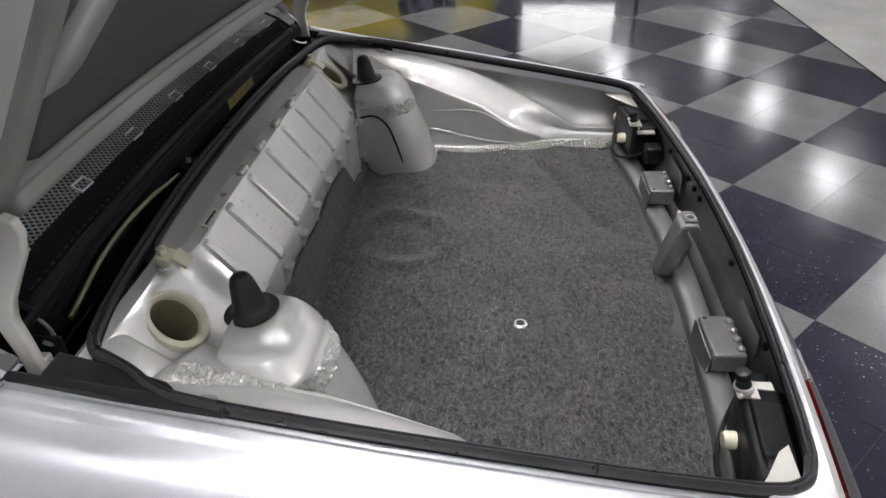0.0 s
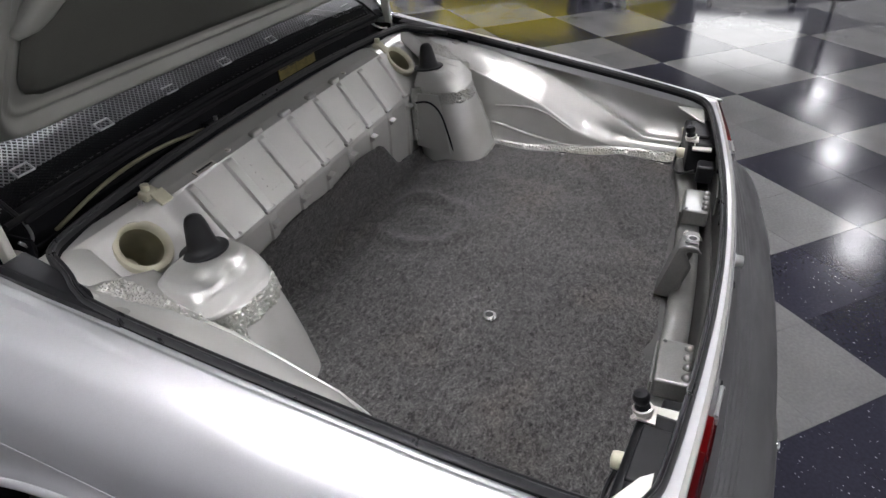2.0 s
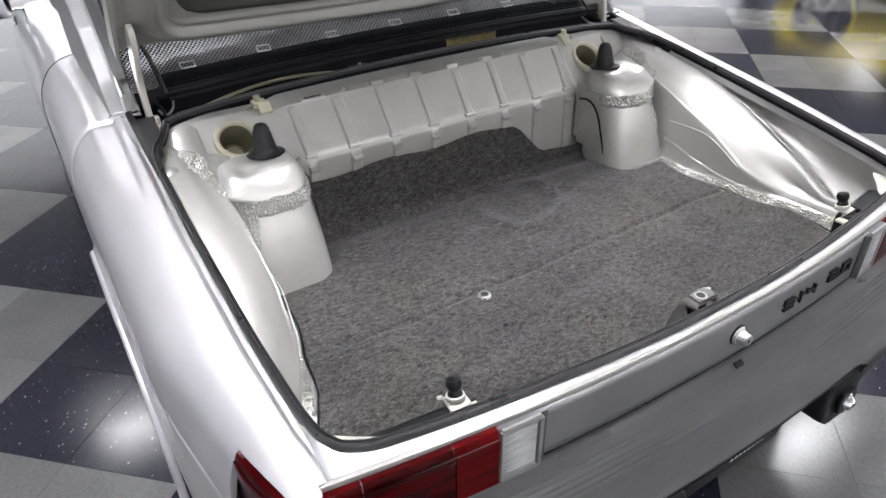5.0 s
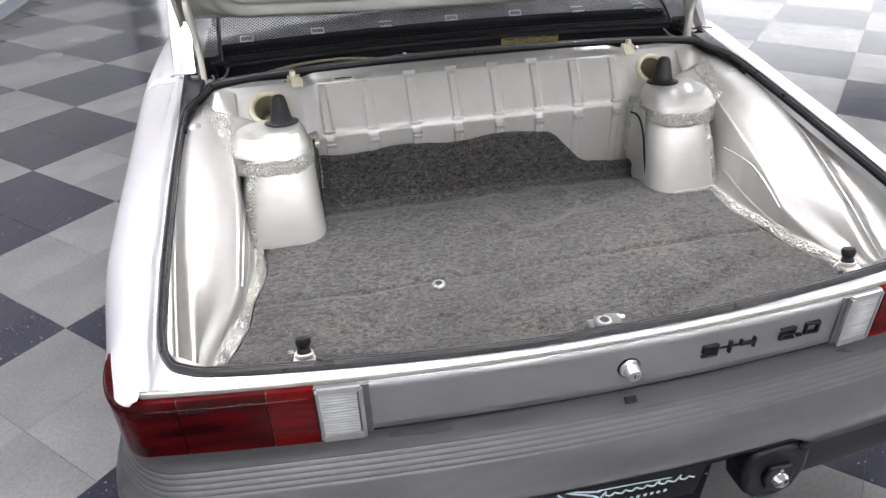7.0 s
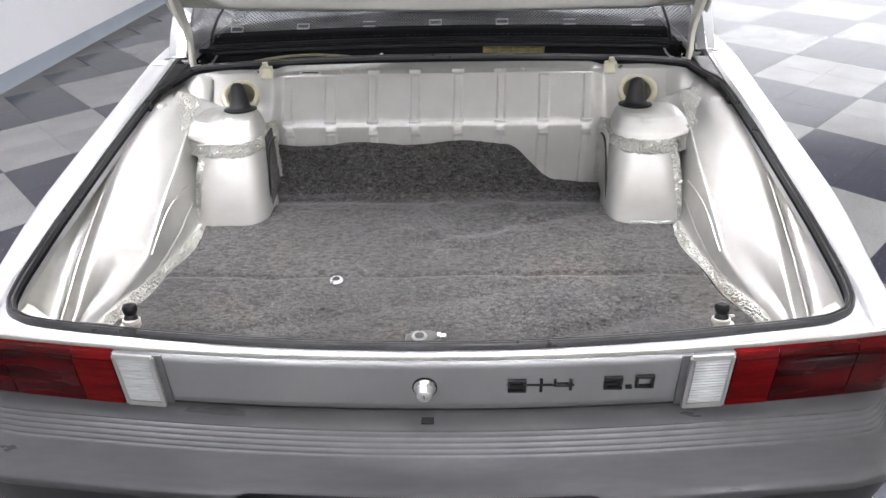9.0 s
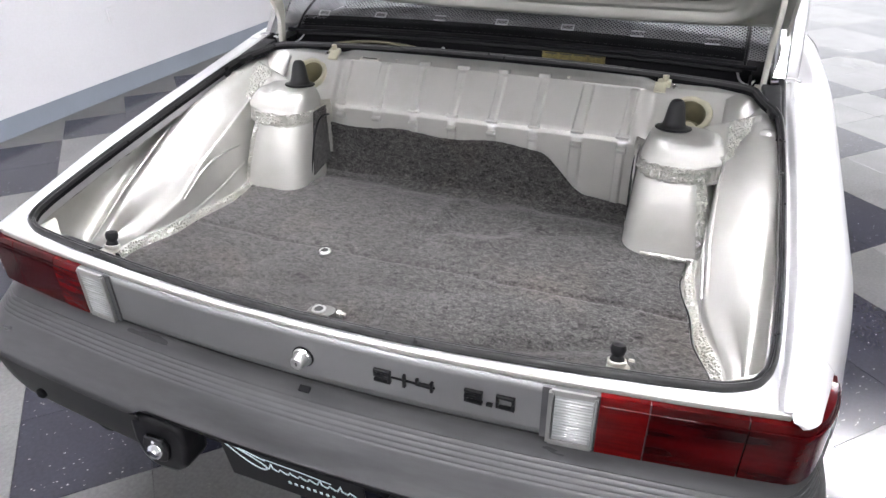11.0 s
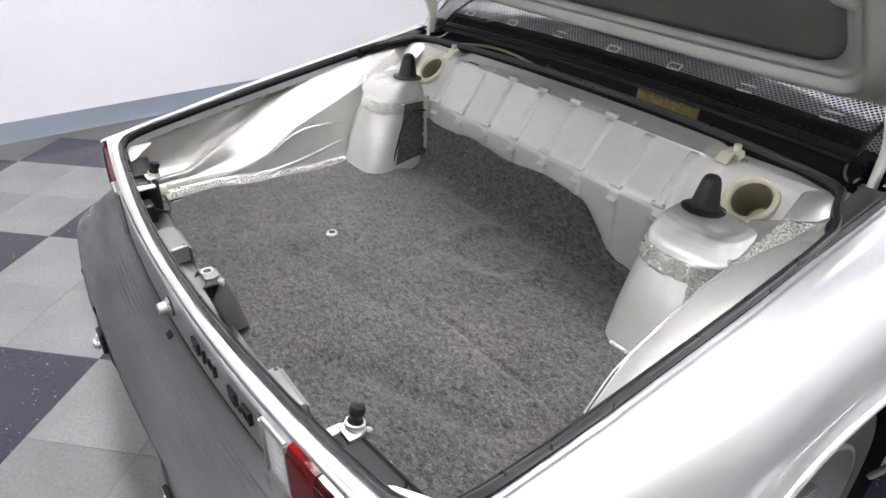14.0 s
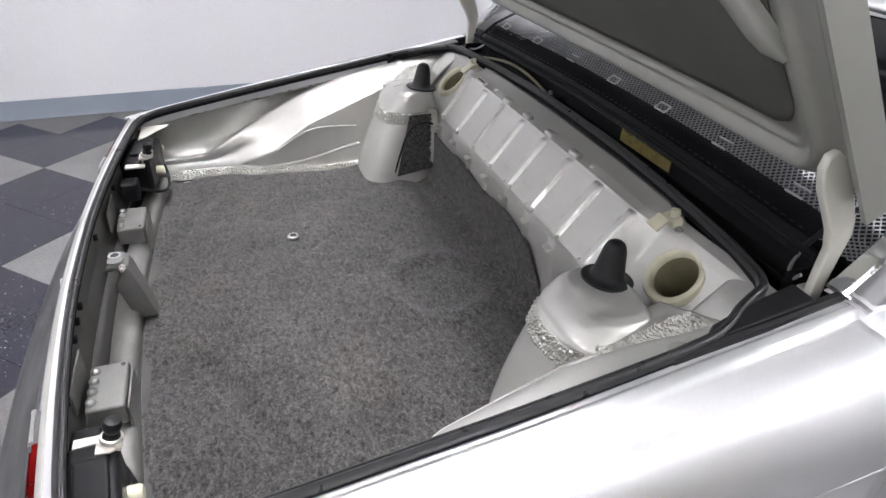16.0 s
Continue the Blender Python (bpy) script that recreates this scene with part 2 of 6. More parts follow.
TUBE = glow_mat("lamp_tube", (0.985, 0.975, 1.02), LAMP_POWER)


# ---- mesh helpers ----
class Geo:
    """Collects vertices and faces of one mesh."""

    def __init__(self):
        self.v, self.f, self.soft_edges = [], [], False

    def grid(self, fn, nu, nv, close_u=False):
        """A sheet of nu by nv cells; fn(u, v) with u, v from 0 to 1 gives a place."""
        o, cols = len(self.v), nu if close_u else nu + 1
        for j in range(nv + 1):
            for i in range(cols):
                self.v.append(tuple(fn(i / nu, j / nv)))
        for j in range(nv):
            for i in range(nu):
                a, b = o + j * cols + i, o + j * cols + (i + 1) % cols
                self.f.append((a, b, b + cols, a + cols))
        return self

    def tube(self, pts, profile, closed=False, up=(0, 0, 1), caps=True):
        """Sweeps a closed profile of (side, up) offsets, or a radius, along points."""
        if not isinstance(profile, (list, tuple)):
            r = profile
            profile = [(r * math.cos(2 * math.pi * k / 10), r * math.sin(2 * math.pi * k / 10)) for k in range(10)]
        pts = [Vector(p) for p in pts]
        o, n, m = len(self.v), len(pts), len(profile)
        for i, p in enumerate(pts):
            a = pts[i - 1] if (i > 0 or closed) else p
            b = pts[(i + 1) % n] if (i < n - 1 or closed) else p
            t = (b - a).normalized()
            side = t.cross(Vector(up))
            side = side.normalized() if side.length > 1e-6 else Vector((1, 0, 0))
            top = side.cross(t).normalized()
            for s, h in profile:
                self.v.append(tuple(p + side * s + top * h))
        for i in range(n if closed else n - 1):
            for k in range(m):
                a, b = o + i * m + k, o + i * m + (k + 1) % m
                c, d = o + ((i + 1) % n) * m + (k + 1) % m, o + ((i + 1) % n) * m + k
                self.f.append((a, b, c, d))
        if caps and not closed:
            self.f.append(tuple(range(o, o + m))[::-1])
            self.f.append(tuple(range(o + (n - 1) * m, o + n * m)))
        return self

    def lathe(self, prof, n=24, m=None, lid=True):
        """Turns (radius, height) points round the z axis of the pose m."""
        m = m or Matrix()
        o = len(self.v)
        for r, h in prof:
            for k in range(n):
                a = 2 * math.pi * k / n
                self.v.append(tuple(m @ Vector((r * math.cos(a), r * math.sin(a), h))))
        for i in range(len(prof) - 1):
            for k in range(n):
                a, b = o + i * n + k, o + i * n + (k + 1) % n
                self.f.append((a, b, b + n, a + n))
        if prof[0][0] > 1e-5:
            self.f.append(tuple(range(o, o + n))[::-1])
        if lid and prof[-1][0] > 1e-5:
            self.f.append(tuple(range(o + (len(prof) - 1) * n, o + len(prof) * n)))
        return self

    def box(self, c, size, bevel=0.0, m=None):
        """A box about c, its edges rounded."""
        bm = bmesh.new()
        bmesh.ops.create_cube(bm, size=1.0)
        bmesh.ops.scale(bm, vec=size, verts=bm.verts)
        if bevel:
            self.soft_edges = True
            bmesh.ops.bevel(bm, geom=bm.edges[:], offset=min(bevel, 0.45 * min(size)), segments=2, profile=0.6, affect="EDGES")
        self.take(bm, (m or Matrix()) @ Matrix.Translation(c) if m is None else Matrix.Translation(c) @ m)
        return self

    def plate(self, outline, depth, m=None, bevel=0.0):
        """A flat outline of (x, y) points, extruded by depth along z of the pose m."""
        bm = bmesh.new()
        f = bm.faces.new([bm.verts.new((x, y, 0)) for x, y in outline])
        r = bmesh.ops.extrude_face_region(bm, geom=[f])
        bmesh.ops.translate(bm, vec=(0, 0, depth), verts=[e for e in r["geom"] if isinstance(e, bmesh.types.BMVert)])
        if bevel:
            self.soft_edges = True
            bmesh.ops.bevel(bm, geom=bm.edges[:], offset=bevel, segments=2, profile=0.6, affect="EDGES")
        self.take(bm, m or Matrix())
        return self

    def take(self, bm, m):
        o = len(self.v)
        bm.verts.ensure_lookup_table()
        bm.verts.index_update()
        self.v += [tuple(m @ w.co) for w in bm.verts]
        self.f += [tuple(o + w.index for w in f.verts) for f in bm.faces]
        bm.free()

    def mesh(self, name, material, sharp=40.0, weld=False):
        me = bpy.data.meshes.new(name)
        me.from_pydata(self.v, [], self.f)
        bm = bmesh.new()
        bm.from_mesh(me)
        if weld:
            bmesh.ops.remove_doubles(bm, verts=bm.verts[:], dist=1e-5)
        bmesh.ops.recalc_face_normals(bm, faces=bm.faces[:])
        bm.normal_update()
        flat = []
        if self.soft_edges:
            # large faces stay flat, the rounded edges blend into them
            for f in bm.faces:
                for lp in f.loops:
                    n = Vector()
                    for h in lp.vert.link_faces:
                        if h.normal.dot(f.normal) > 0.45:
                            n += h.normal * h.calc_area()
                    flat.append(n.normalized() if n.length > 1e-12 else f.normal.copy())
        bm.to_mesh(me)
        bm.free()
        me.shade_smooth()
        me.set_sharp_from_angle(angle=radians(sharp))
        if flat:
            me.normals_split_custom_set(flat)
        me.materials.append(material)
        return me


def part(name, geo, material, parent=None, label="", sharp=40.0, thick=0.0, weld=False):
    """One mesh object, under a thing or a part."""
    ob = new(name, geo.mesh(name, material, sharp, weld))
    if parent:
        ob.parent = parent
    if label:
        tagged(ob, label)
    if thick:
        md = ob.modifiers.new("thickness", "SOLIDIFY")
        md.thickness, md.offset = thick, 0.0
    return ob


def thing(name, label, category, group="", place=(0, 0, 0)):
    ob = new(name)
    ob.location = place
    return tagged(ob, label, category, group)


def structure(name, geo, material, label, sharp=40.0):
    return tagged(part(name, geo, material, sharp=sharp), label, "structure", kind="structure")


def smooth(a, b, x):
    t = max(0.0, min(1.0, (x - a) / (b - a)))
    return t * t * (3 - 2 * t)


def lerp_table(table, x):
    """Straight lines between (x, value) points."""
    for (x0, v0), (x1, v1) in zip(table, table[1:]):
        if x <= x1:
            k = max(0.0, (x - x0) / (x1 - x0))
            if isinstance(v0, tuple):
                return tuple(p + (q - p) * k for p, q in zip(v0, v1))
            return v0 + (v1 - v0) * k
    return table[-1][1]


def rounded(points, step=0.02, passes=3):
    """A polyline, its corners cut and rounded."""
    pts = [Vector(p) for p in points]
    for _ in range(passes):
        out = [pts[0]]
        for a, b in zip(pts, pts[1:]):
            out += [a.lerp(b, 0.25), a.lerp(b, 0.75)]
        pts = out + [pts[-1]]
    return pts


def wob(x, y, z, scale, amount):
    return amount * noise.noise(Vector((x, y, z)) * scale)


# ---- the hall ----
WALL_X, FLOOR_END, EAST, NORTH, SOUTH, TOP = -3.30, -2.04, 20.0, 13.0, -11.0, 4.5
D_TILE, X_TILE, Y_TILE, PHASE = 1.02, -0.925, -0.165, 1

structure("floor", Geo().box((0.5 * (WALL_X + EAST), 0.5 * (FLOOR_END + NORTH), -0.054), (EAST - WALL_X, NORTH - FLOOR_END, 0.1)), GROUT,
          "screed under the black and grey vinyl tiles")
structure("concrete_floor", Geo().box((0.5 * (WALL_X + EAST), 0.5 * (FLOOR_END - 0.006 + SOUTH), -0.05), (EAST - WALL_X, FLOOR_END - 0.006 - SOUTH, 0.1)), CONCRETE,
          "polished pale concrete floor beside the tiles")
structure("trim", Geo().box((0.5 * (WALL_X + EAST), FLOOR_END - 0.003, -0.02), (EAST - WALL_X, 0.012, 0.046), 0.002), MATT_BLACK, "dark edge strip between tiles and concrete")
structure("wall_west", Geo().box((WALL_X - 0.1, 1.0, TOP / 2), (0.2, 24.4, TOP)), WALL, "plain white painted hall wall")
structure("wall_east", Geo().box((EAST + 0.1, 1.0, TOP / 2), (0.2, 24.4, TOP)), WALL, "white painted far hall wall")
# north wall with a wide shop window, unseen, put in for pale floor reflections
WX0, WX1, WZ0, WZ1 = -2.9, 19.4, 0.5, 4.2
g = Geo()
for a, c, z0, z1 in ((WALL_X + 0.002, WX0, 0, TOP), (WX1, EAST - 0.002, 0, TOP), (WX0, WX1, 0, WZ0), (WX0, WX1, WZ1, TOP)):
    g.box((0.5 * (a + c), NORTH + 0.1, 0.5 * (z0 + z1)), (c - a, 0.2, z1 - z0))
structure("wall_north", g, WALL, "white painted end wall of the hall with a wide window")
win = structure("window_1", Geo().box((0.5 * (WX0 + WX1), NORTH + 0.1, WZ0 + 0.02), (WX1 - WX0, 0.24, 0.04), 0.006), WALL, "wide shop window with white frame")
for x in (WX0 + 0.03, WX1 - 0.03):
    part("window_frame", Geo().box((x, NORTH + 0.1, 0.5 * (WZ0 + WZ1) + 0.02), (0.06, 0.10, WZ1 - WZ0 - 0.045), 0.006), WALL, win)
structure("backdrop", Geo().box((8.2, NORTH + 2.5, 2.5), (32.0, 0.02, 8.0)), DAYLIGHT, "plain pale overcast daylight outside the window")
structure("wall_south", Geo().box((0.5 * (WALL_X + EAST), SOUTH - 0.1, TOP / 2), (EAST - WALL_X - 0.004, 0.2, TOP)), WALL, "white painted end wall of the hall")
structure("ceiling", Geo().box((0.5 * (WALL_X + EAST), 0.5 * (SOUTH + NORTH), TOP + 0.1), (EAST - WALL_X + 0.6, NORTH - SOUTH + 0.6, 0.2)), CEIL, "pale grey hall ceiling with rows of lights")
g = Geo()
prof = [(0.0, 0.0), (0.016, 0.0), (0.012, 0.012), (0.006, 0.024), (0.005, 0.112), (0.003, 0.118), (0.0, 0.118)]
g.tube([(WALL_X + 0.001, SOUTH, 0), (WALL_X + 0.001, NORTH, 0)], prof)
structure("baseboard", g, BASEBOARD, "blue-grey vinyl cove baseboard along the white wall")

def outlet(y, z):
    o = thing("wall_outlet", "white double wall socket with cover plate", "socket", "wall sockets")
    part("cover_plate", Geo().box((WALL_X + 0.004, y, z), (0.008, 0.075, 0.115), 0.003), WALL, o)
    for k in (-1, 1):
        part("socket", Geo().box((WALL_X + 0.0095, y, z + 0.024 * k), (0.006, 0.034, 0.030), 0.004), WALL, o)
    return o


outlet(2.79, 0.52)
outlet(-0.93, 0.44)

# ceiling lights in rows; (5.6, 4.5) is added to brighten the yellow car
def ceiling_light(x, y, tube):
    o = thing("ceiling_light", "white rectangular ceiling light with glowing diffuser", "ceiling light", "ceiling lights", (x, y, TOP - 0.001))
    part("housing", Geo().box((0, 0, -0.035), (1.24, 0.62, 0.07), 0.01), CEIL, o)
    part("diffuser", Geo().box((0, 0, -0.076), (1.10, 0.46, 0.012), 0.003), tube, o)
    return o


near_spots = [(x, -5.8) for x in (-2.4, 0.8, 3.9, 6.9)] + [(-1.6, 0.4), (0.8, 0.2), (3.1, 5.5), (5.6, 4.5)]
far_spots = [(-0.9, 6.0), (5.2, 1.6), (7.1, -0.1), (10.35, -5.8), (14.15, -5.8), (18.2, -5.8), (9.65, -2.8), (13.15, -2.78), (16.5, -2.7)]
for spots, tube in ((near_spots, TUBE), (far_spots, TUBE_DIM)):
    first = ceiling_light(*spots[0], tube)
    for x, y in spots[1:]:
        copy_thing(first, pose(x, y, TOP - 0.001))

# unseen glowing box added beside the yellow car for a bright floor reflection
sg = thing("light_box_sign", "white glowing box on the floor, unseen, added for its reflection", "sign", place=(5.85, -0.25, 0.0))
part("case", Geo().box((0.07, 0, 0.40), (0.10, 1.02, 0.62), 0.01), WALL, sg)
part("lit_face", Geo().box((0.013, 0, 0.43), (0.008, 0.94, 0.50), 0.002), PANEL_GLOW, sg, "glowing white face")
for q in (-0.36, 0.36):
    part("foot", Geo().box((0.07, q, 0.045), (0.26, 0.05, 0.09), 0.008), BLACK, sg)

# black round foot of a stand on the floor
st = thing("stand_base", "round black steel foot of a floor stand", "stand", place=(6.2, -1.0, 0.0))
part("foot", Geo().lathe([(0.0, 0.0), (0.20, 0.0), (0.20, 0.012), (0.17, 0.022), (0.03, 0.03), (0.028, 0.05), (0.0, 0.05)], 32), BLACK, st)
part("post", Geo().lathe([(0.022, 0.045), (0.022, 0.95), (0.03, 0.96), (0.03, 0.99), (0.0, 1.0)], 20), BLACK, st)


# ---- yellow sports car further off ----
def wheel(parent, x, y, z, r, w, s, tyre_mat, rim_mat, spokes=5):
    """A wheel with tyre, rim, spokes and hub; s: the side that it faces."""
    m = Matrix.Translation((x, y, z)) @ Matrix.Rotation(radians(90 * s), 4, "Y")
    tyre = part("wheel", Geo().lathe([(r * 0.68, -w / 2), (r * 0.80, -w / 2 - 0.006), (r * 0.94, -w / 2 + 0.004), (r, -w / 2 + 0.022), (r, w / 2 - 0.022), (r * 0.94, w / 2 - 0.004),
                                  (r * 0.80, w / 2 + 0.006), (r * 0.68, w / 2), (r * 0.64, w / 2 - 0.03), (r * 0.64, -w / 2 + 0.03), (r * 0.68, -w / 2)], 56, m), tyre_mat, parent, "black tyre on silver alloy rim")
    rim = Geo().lathe([(r * 0.62, -w / 2 + 0.01), (r * 0.675, -w / 2 + 0.004), (r * 0.685, w / 2 + 0.002), (r * 0.655, w / 2 + 0.004), (r * 0.63, w / 2 - 0.006), (r * 0.60, w / 2 - 0.05), (r * 0.58, -w / 2 + 0.02), (r * 0.62, -w / 2 + 0.01)], 56, m)
    part("rim", rim, rim_mat, tyre)
    for k in range(spokes):
        a = Matrix.Rotation(2 * math.pi * k / spokes, 4, "Z")
        g = Geo().plate([(0.03, -0.028), (r * 0.40, -0.022), (r * 0.61, -0.040), (r * 0.61, 0.040), (r * 0.40, 0.022), (0.03, 0.028)], 0.022, m @ a @ Matrix.Translation((0, 0, w / 2 - 0.055)), 0.005)
        part("spoke", g, rim_mat, tyre)
        part("lug_nut", Geo().lathe([(0.010, 0), (0.010, 0.016), (0.006, 0.022), (0, 0.023)], 10, m @ a @ pose(0.052, 0.032, w / 2 - 0.036)), BLACK, tyre)
    part("hub_cap", Geo().lathe([(0.055, w / 2 - 0.05), (0.05, w / 2 - 0.025), (0.03, w / 2 - 0.014), (0, w / 2 - 0.012)], 24, m), rim_mat, tyre)
    return tyre


yc = thing("yellow_sports_car", "low yellow sports car parked across the hall", "car")
YX, YY, YL = 7.35, 0.46, 0.86


def yellow_body(u, v):
    y = v * 4.3
    top = lerp_table([(0, 0.36), (0.15, 0.55), (0.6, 0.66), (1.5, 0.80), (2.0, 0.84), (3.6, 0.86), (4.1, 0.78), (4.3, 0.45)], y)
    low = lerp_table([(0, 0.30), (0.2, 0.17), (4.1, 0.19), (4.3, 0.38)], y)
    half = lerp_table([(0, 0.62), (0.15, 0.78), (0.6, 0.88), (3.6, 0.92), (4.1, 0.84), (4.3, 0.70)], y)
    a = 2 * math.pi * u
    c, s = math.cos(a), math.sin(a)
    sx = math.copysign(abs(c) ** 0.35, c)
    sz = math.copysign(abs(s) ** 0.55, s)
    return (YX + half * sx * (1 - 0.08 * max(0, sz)), YY + YL * y, 0.5 * (top + low) + 0.5 * (top - low) * sz)


part("body", Geo().grid(yellow_body, 48, 60, close_u=True), YELLOW, yc)


def yellow_cabin(u, v):
    y = 1.55 + v * 1.9
    top = lerp_table([(1.55, 0.78), (2.2, 1.12), (2.6, 1.17), (3.0, 1.14), (3.45, 0.82)], y)
    half = 0.62
    a = math.pi * u
    c, s = math.cos(a), math.sin(a)
    return (YX + math.copysign(abs(c) ** 0.5, c) * (half + 0.14 * (1 - s)), YY + YL * y, 0.74 + (top - 0.74) * s ** 0.5)


part("cabin_glass", Geo().grid(yellow_cabin, 30, 24), DARK_GLASS, yc)
for wy in (0.95, 3.45):
    for s in (-1, 1):
        arch = Geo().lathe([(0.36, 0.0), (0.36, 0.03), (0.335, 0.034), (0.325, 0.0)], 40, Matrix.Translation((YX + 0.895 * s, YY + YL * wy, 0.33)) @ Matrix.Rotation(radians(90 * s), 4, "Y"))
        part("arch_lip", arch, YELLOW, yc)
        part("wheel_well", Geo().lathe([(0.0, -0.02), (0.335, -0.02), (0.335, 0.022), (0.0, 0.022)], 40, Matrix.Translation((YX + 0.893 * s, YY + YL * wy, 0.335)) @ Matrix.Rotation(radians(90 * s), 4, "Y")), MATT_BLACK, yc)
        wheel(yc, YX + 0.86 * s, YY + YL * wy, 0.315, 0.315, 0.20, s, TYRE, ALLOY)


# ---- the silver car ----
car = thing("silver_sports_car", "silver mid-engined two-seat sports car with its boot open", "car")


def deck(y):
    """Height of the boot's rim."""
    return 0.79 + 0.165 * y


def tail(x):
    """The tail panel's place along the car, bowed to the rear."""
    return -0.045 + 0.10 * x * x


RIM_X = [(0.05, 0.748), (0.12, 0.757), (0.3, 0.765), (0.6, 0.767), (0.85, 0.762), (1.06, 0.758)]


def rim_x(y):
    return lerp_table(RIM_X, y)


AXLE_Y, AXLE_Z, ARCH_R = 0.81, 0.325, 0.385
ARCH_H = 0.388
SIDE_X, DROP = 0.918, 0.165
LAMP_TOP = 0.781


def spline(q, i, w):
    """A smooth curve through the points q, between q[i] and q[i + 1]."""
    p = [q[max(i - 1, 0)], q[i], q[i + 1], q[min(i + 2, len(q) - 1)]]
    return tuple(0.5 * (2 * p[1][j] + (p[2][j] - p[0][j]) * w + (2 * p[0][j] - 5 * p[1][j] + 4 * p[2][j] - p[3][j]) * w * w + (3 * p[1][j] - p[0][j] - 3 * p[2][j] + p[3][j]) * w ** 3) for j in (0, 1))


def fender(s):
    """Rear wing: rim, crease, rounded shoulder, side with wheel arch."""
    def section(y):
        d, x = deck(y), rim_x(y)
        out = SIDE_X - 0.047 * smooth(0.48, 0.05, y) - x - 0.030
        turn = math.pi / 2
        if y < 0.15:
            # ends on the lamp and follows it round the corner
            turn = math.acos((1 - (d + 0.0015 - LAMP_TOP - 0.0015) / DROP) ** (1 / 0.88))
            corner = 0.79 + 0.058 * math.sqrt(max(0.0, 1 - ((0.15 - y) / 0.147) ** 2))
            out = min(out, max(corner - x - 0.030, 0.003) / math.sin(turn) ** 0.88)
        step = 0.001 + (0.006 + 0.003 * smooth(0.40, 0.03, y)) * smooth(1.06, 0.92, y)
        arc = [(x + 0.030 + out * math.sin(a) ** 0.88, d + 0.0015 - DROP * (1 - max(0.0, math.cos(a)) ** 0.88)) for a in [turn * k / 9 for k in range(10)]]
        return [(x, d - 0.030), (x + 0.002, d - 0.003 - step), (x + 0.008, d - step), (x + 0.016, d - step), (x + 0.023, d - 0.001)] + arc

    rows = [0.004 + 0.1458 * (k / 16) ** 1.3 for k in range(17)] + [0.1502 + 0.9138 * k / 70 for k in range(71)]

    def crease(x, y):
        # a pressed line that runs out towards the tail
        k = x - 0.812 + 0.045 * max(0.0, y - 0.70)
        return 0.011 * smooth(0.66, 1.02, y) * smooth(-0.002, 0.007, k) * smooth(0.060, 0.016, k)

    def top(u, v):
        y = rows[int(round(v * (len(rows) - 1)))]
        sec = section(y)
        k = u * (len(sec) - 1)
        i = min(int(k), len(sec) - 2)
        x, z = spline(sec, i, k - i)
        return (s * x, max(y, 0.021) if x < 0.783 else y, z - crease(x, y))

    wing = part("rear_wing", Geo().grid(top, 104, len(rows) - 1), PAINT, car, "silver metallic rear wing with wheel arch", thick=0.002)

    def low(y):
        if abs(y - AXLE_Y) < ARCH_R:
            return AXLE_Z + ARCH_H * max(0.0, 1 - (abs(y - AXLE_Y) / ARCH_R) ** 2.4) ** (1 / 2.4)
        return 0.24

    ys = [0.1502 + (AXLE_Y - ARCH_R - 0.1502) * k / 12 for k in range(12)] + [AXLE_Y - ARCH_R * math.cos(math.pi * k / 40) for k in range(1, 40)]
    ys = [y for y in ys if y < 1.058] + [1.064]

    def side(u, v):
        y = ys[min(int(round(v * (len(ys) - 1))), len(ys) - 1)]
        zt, zb = section(y)[-1][1], low(y)
        z = zt + (zb - zt) * u
        flare = 0.012 * math.exp(-((z - zb) / 0.022) ** 2) * smooth(0.0, 0.05, ARCH_R - abs(y - AXLE_Y))
        x = section(y)[-1][0] - 0.03 * smooth(0.42, 0.24, z) + flare
        return (s * x, y, z)

    part("wing_side", Geo().grid(side, 16, len(ys) - 1), PAINT, wing, thick=0.002)
    lip = [(s * (SIDE_X + 0.012), AXLE_Y - ARCH_R * math.cos(math.pi * k / 40), max(AXLE_Z, low(AXLE_Y - ARCH_R * 0.9999 * math.cos(math.pi * k / 40)))) for k in range(41)]
    lip = [(s * 0.885, lip[0][1], 0.24)] + lip + [(s * 0.885, lip[-1][1], 0.24)]
    part("arch_lip", Geo().tube(lip, 0.0085, up=(s, 0, 0)), PAINT, wing)
    well = Geo().grid(lambda u, v: (s * (0.895 - 0.20 * v), AXLE_Y - (ARCH_R + 0.004) * math.cos(math.pi * (1.3 * u - 0.15)), AXLE_Z + (ARCH_H + 0.022) * math.sin(math.pi * (1.3 * u - 0.15))), 36, 4)
    part("wheel_well", well, MATT_BLACK, wing, "black underseal in the wheel arch")
    part("well_back", Geo().plate([(AXLE_Y + 0.40 * math.cos(a * math.pi / 12), AXLE_Z + 0.42 * math.sin(a * math.pi / 12)) for a in range(-2, 15)], 0.01,
                                  Matrix(((0, 0, 1, s * 0.690), (1, 0, 0, 0), (0, 1, 0, 0), (0, 0, 0, 1)))), MATT_BLACK, wing)

    # quarter and door to the front of the car
    def shoulder(u, v):
        y = 1.064 + 2.75 * v
        zt = lerp_table([(1.064, 0.9656), (1.10, 0.9710), (1.15, 0.9760), (1.22, 0.9795), (1.35, 0.981), (1.6, 0.978), (2.4, 0.91), (3.1, 0.86), (3.82, 0.68)], y)
        out = lerp_table([(1.064, 0.0), (2.9, 0.0), (3.4, -0.02), (3.82, -0.16)], y)
        x = rim_x(1.064)
        o = SIDE_X - x - 0.030
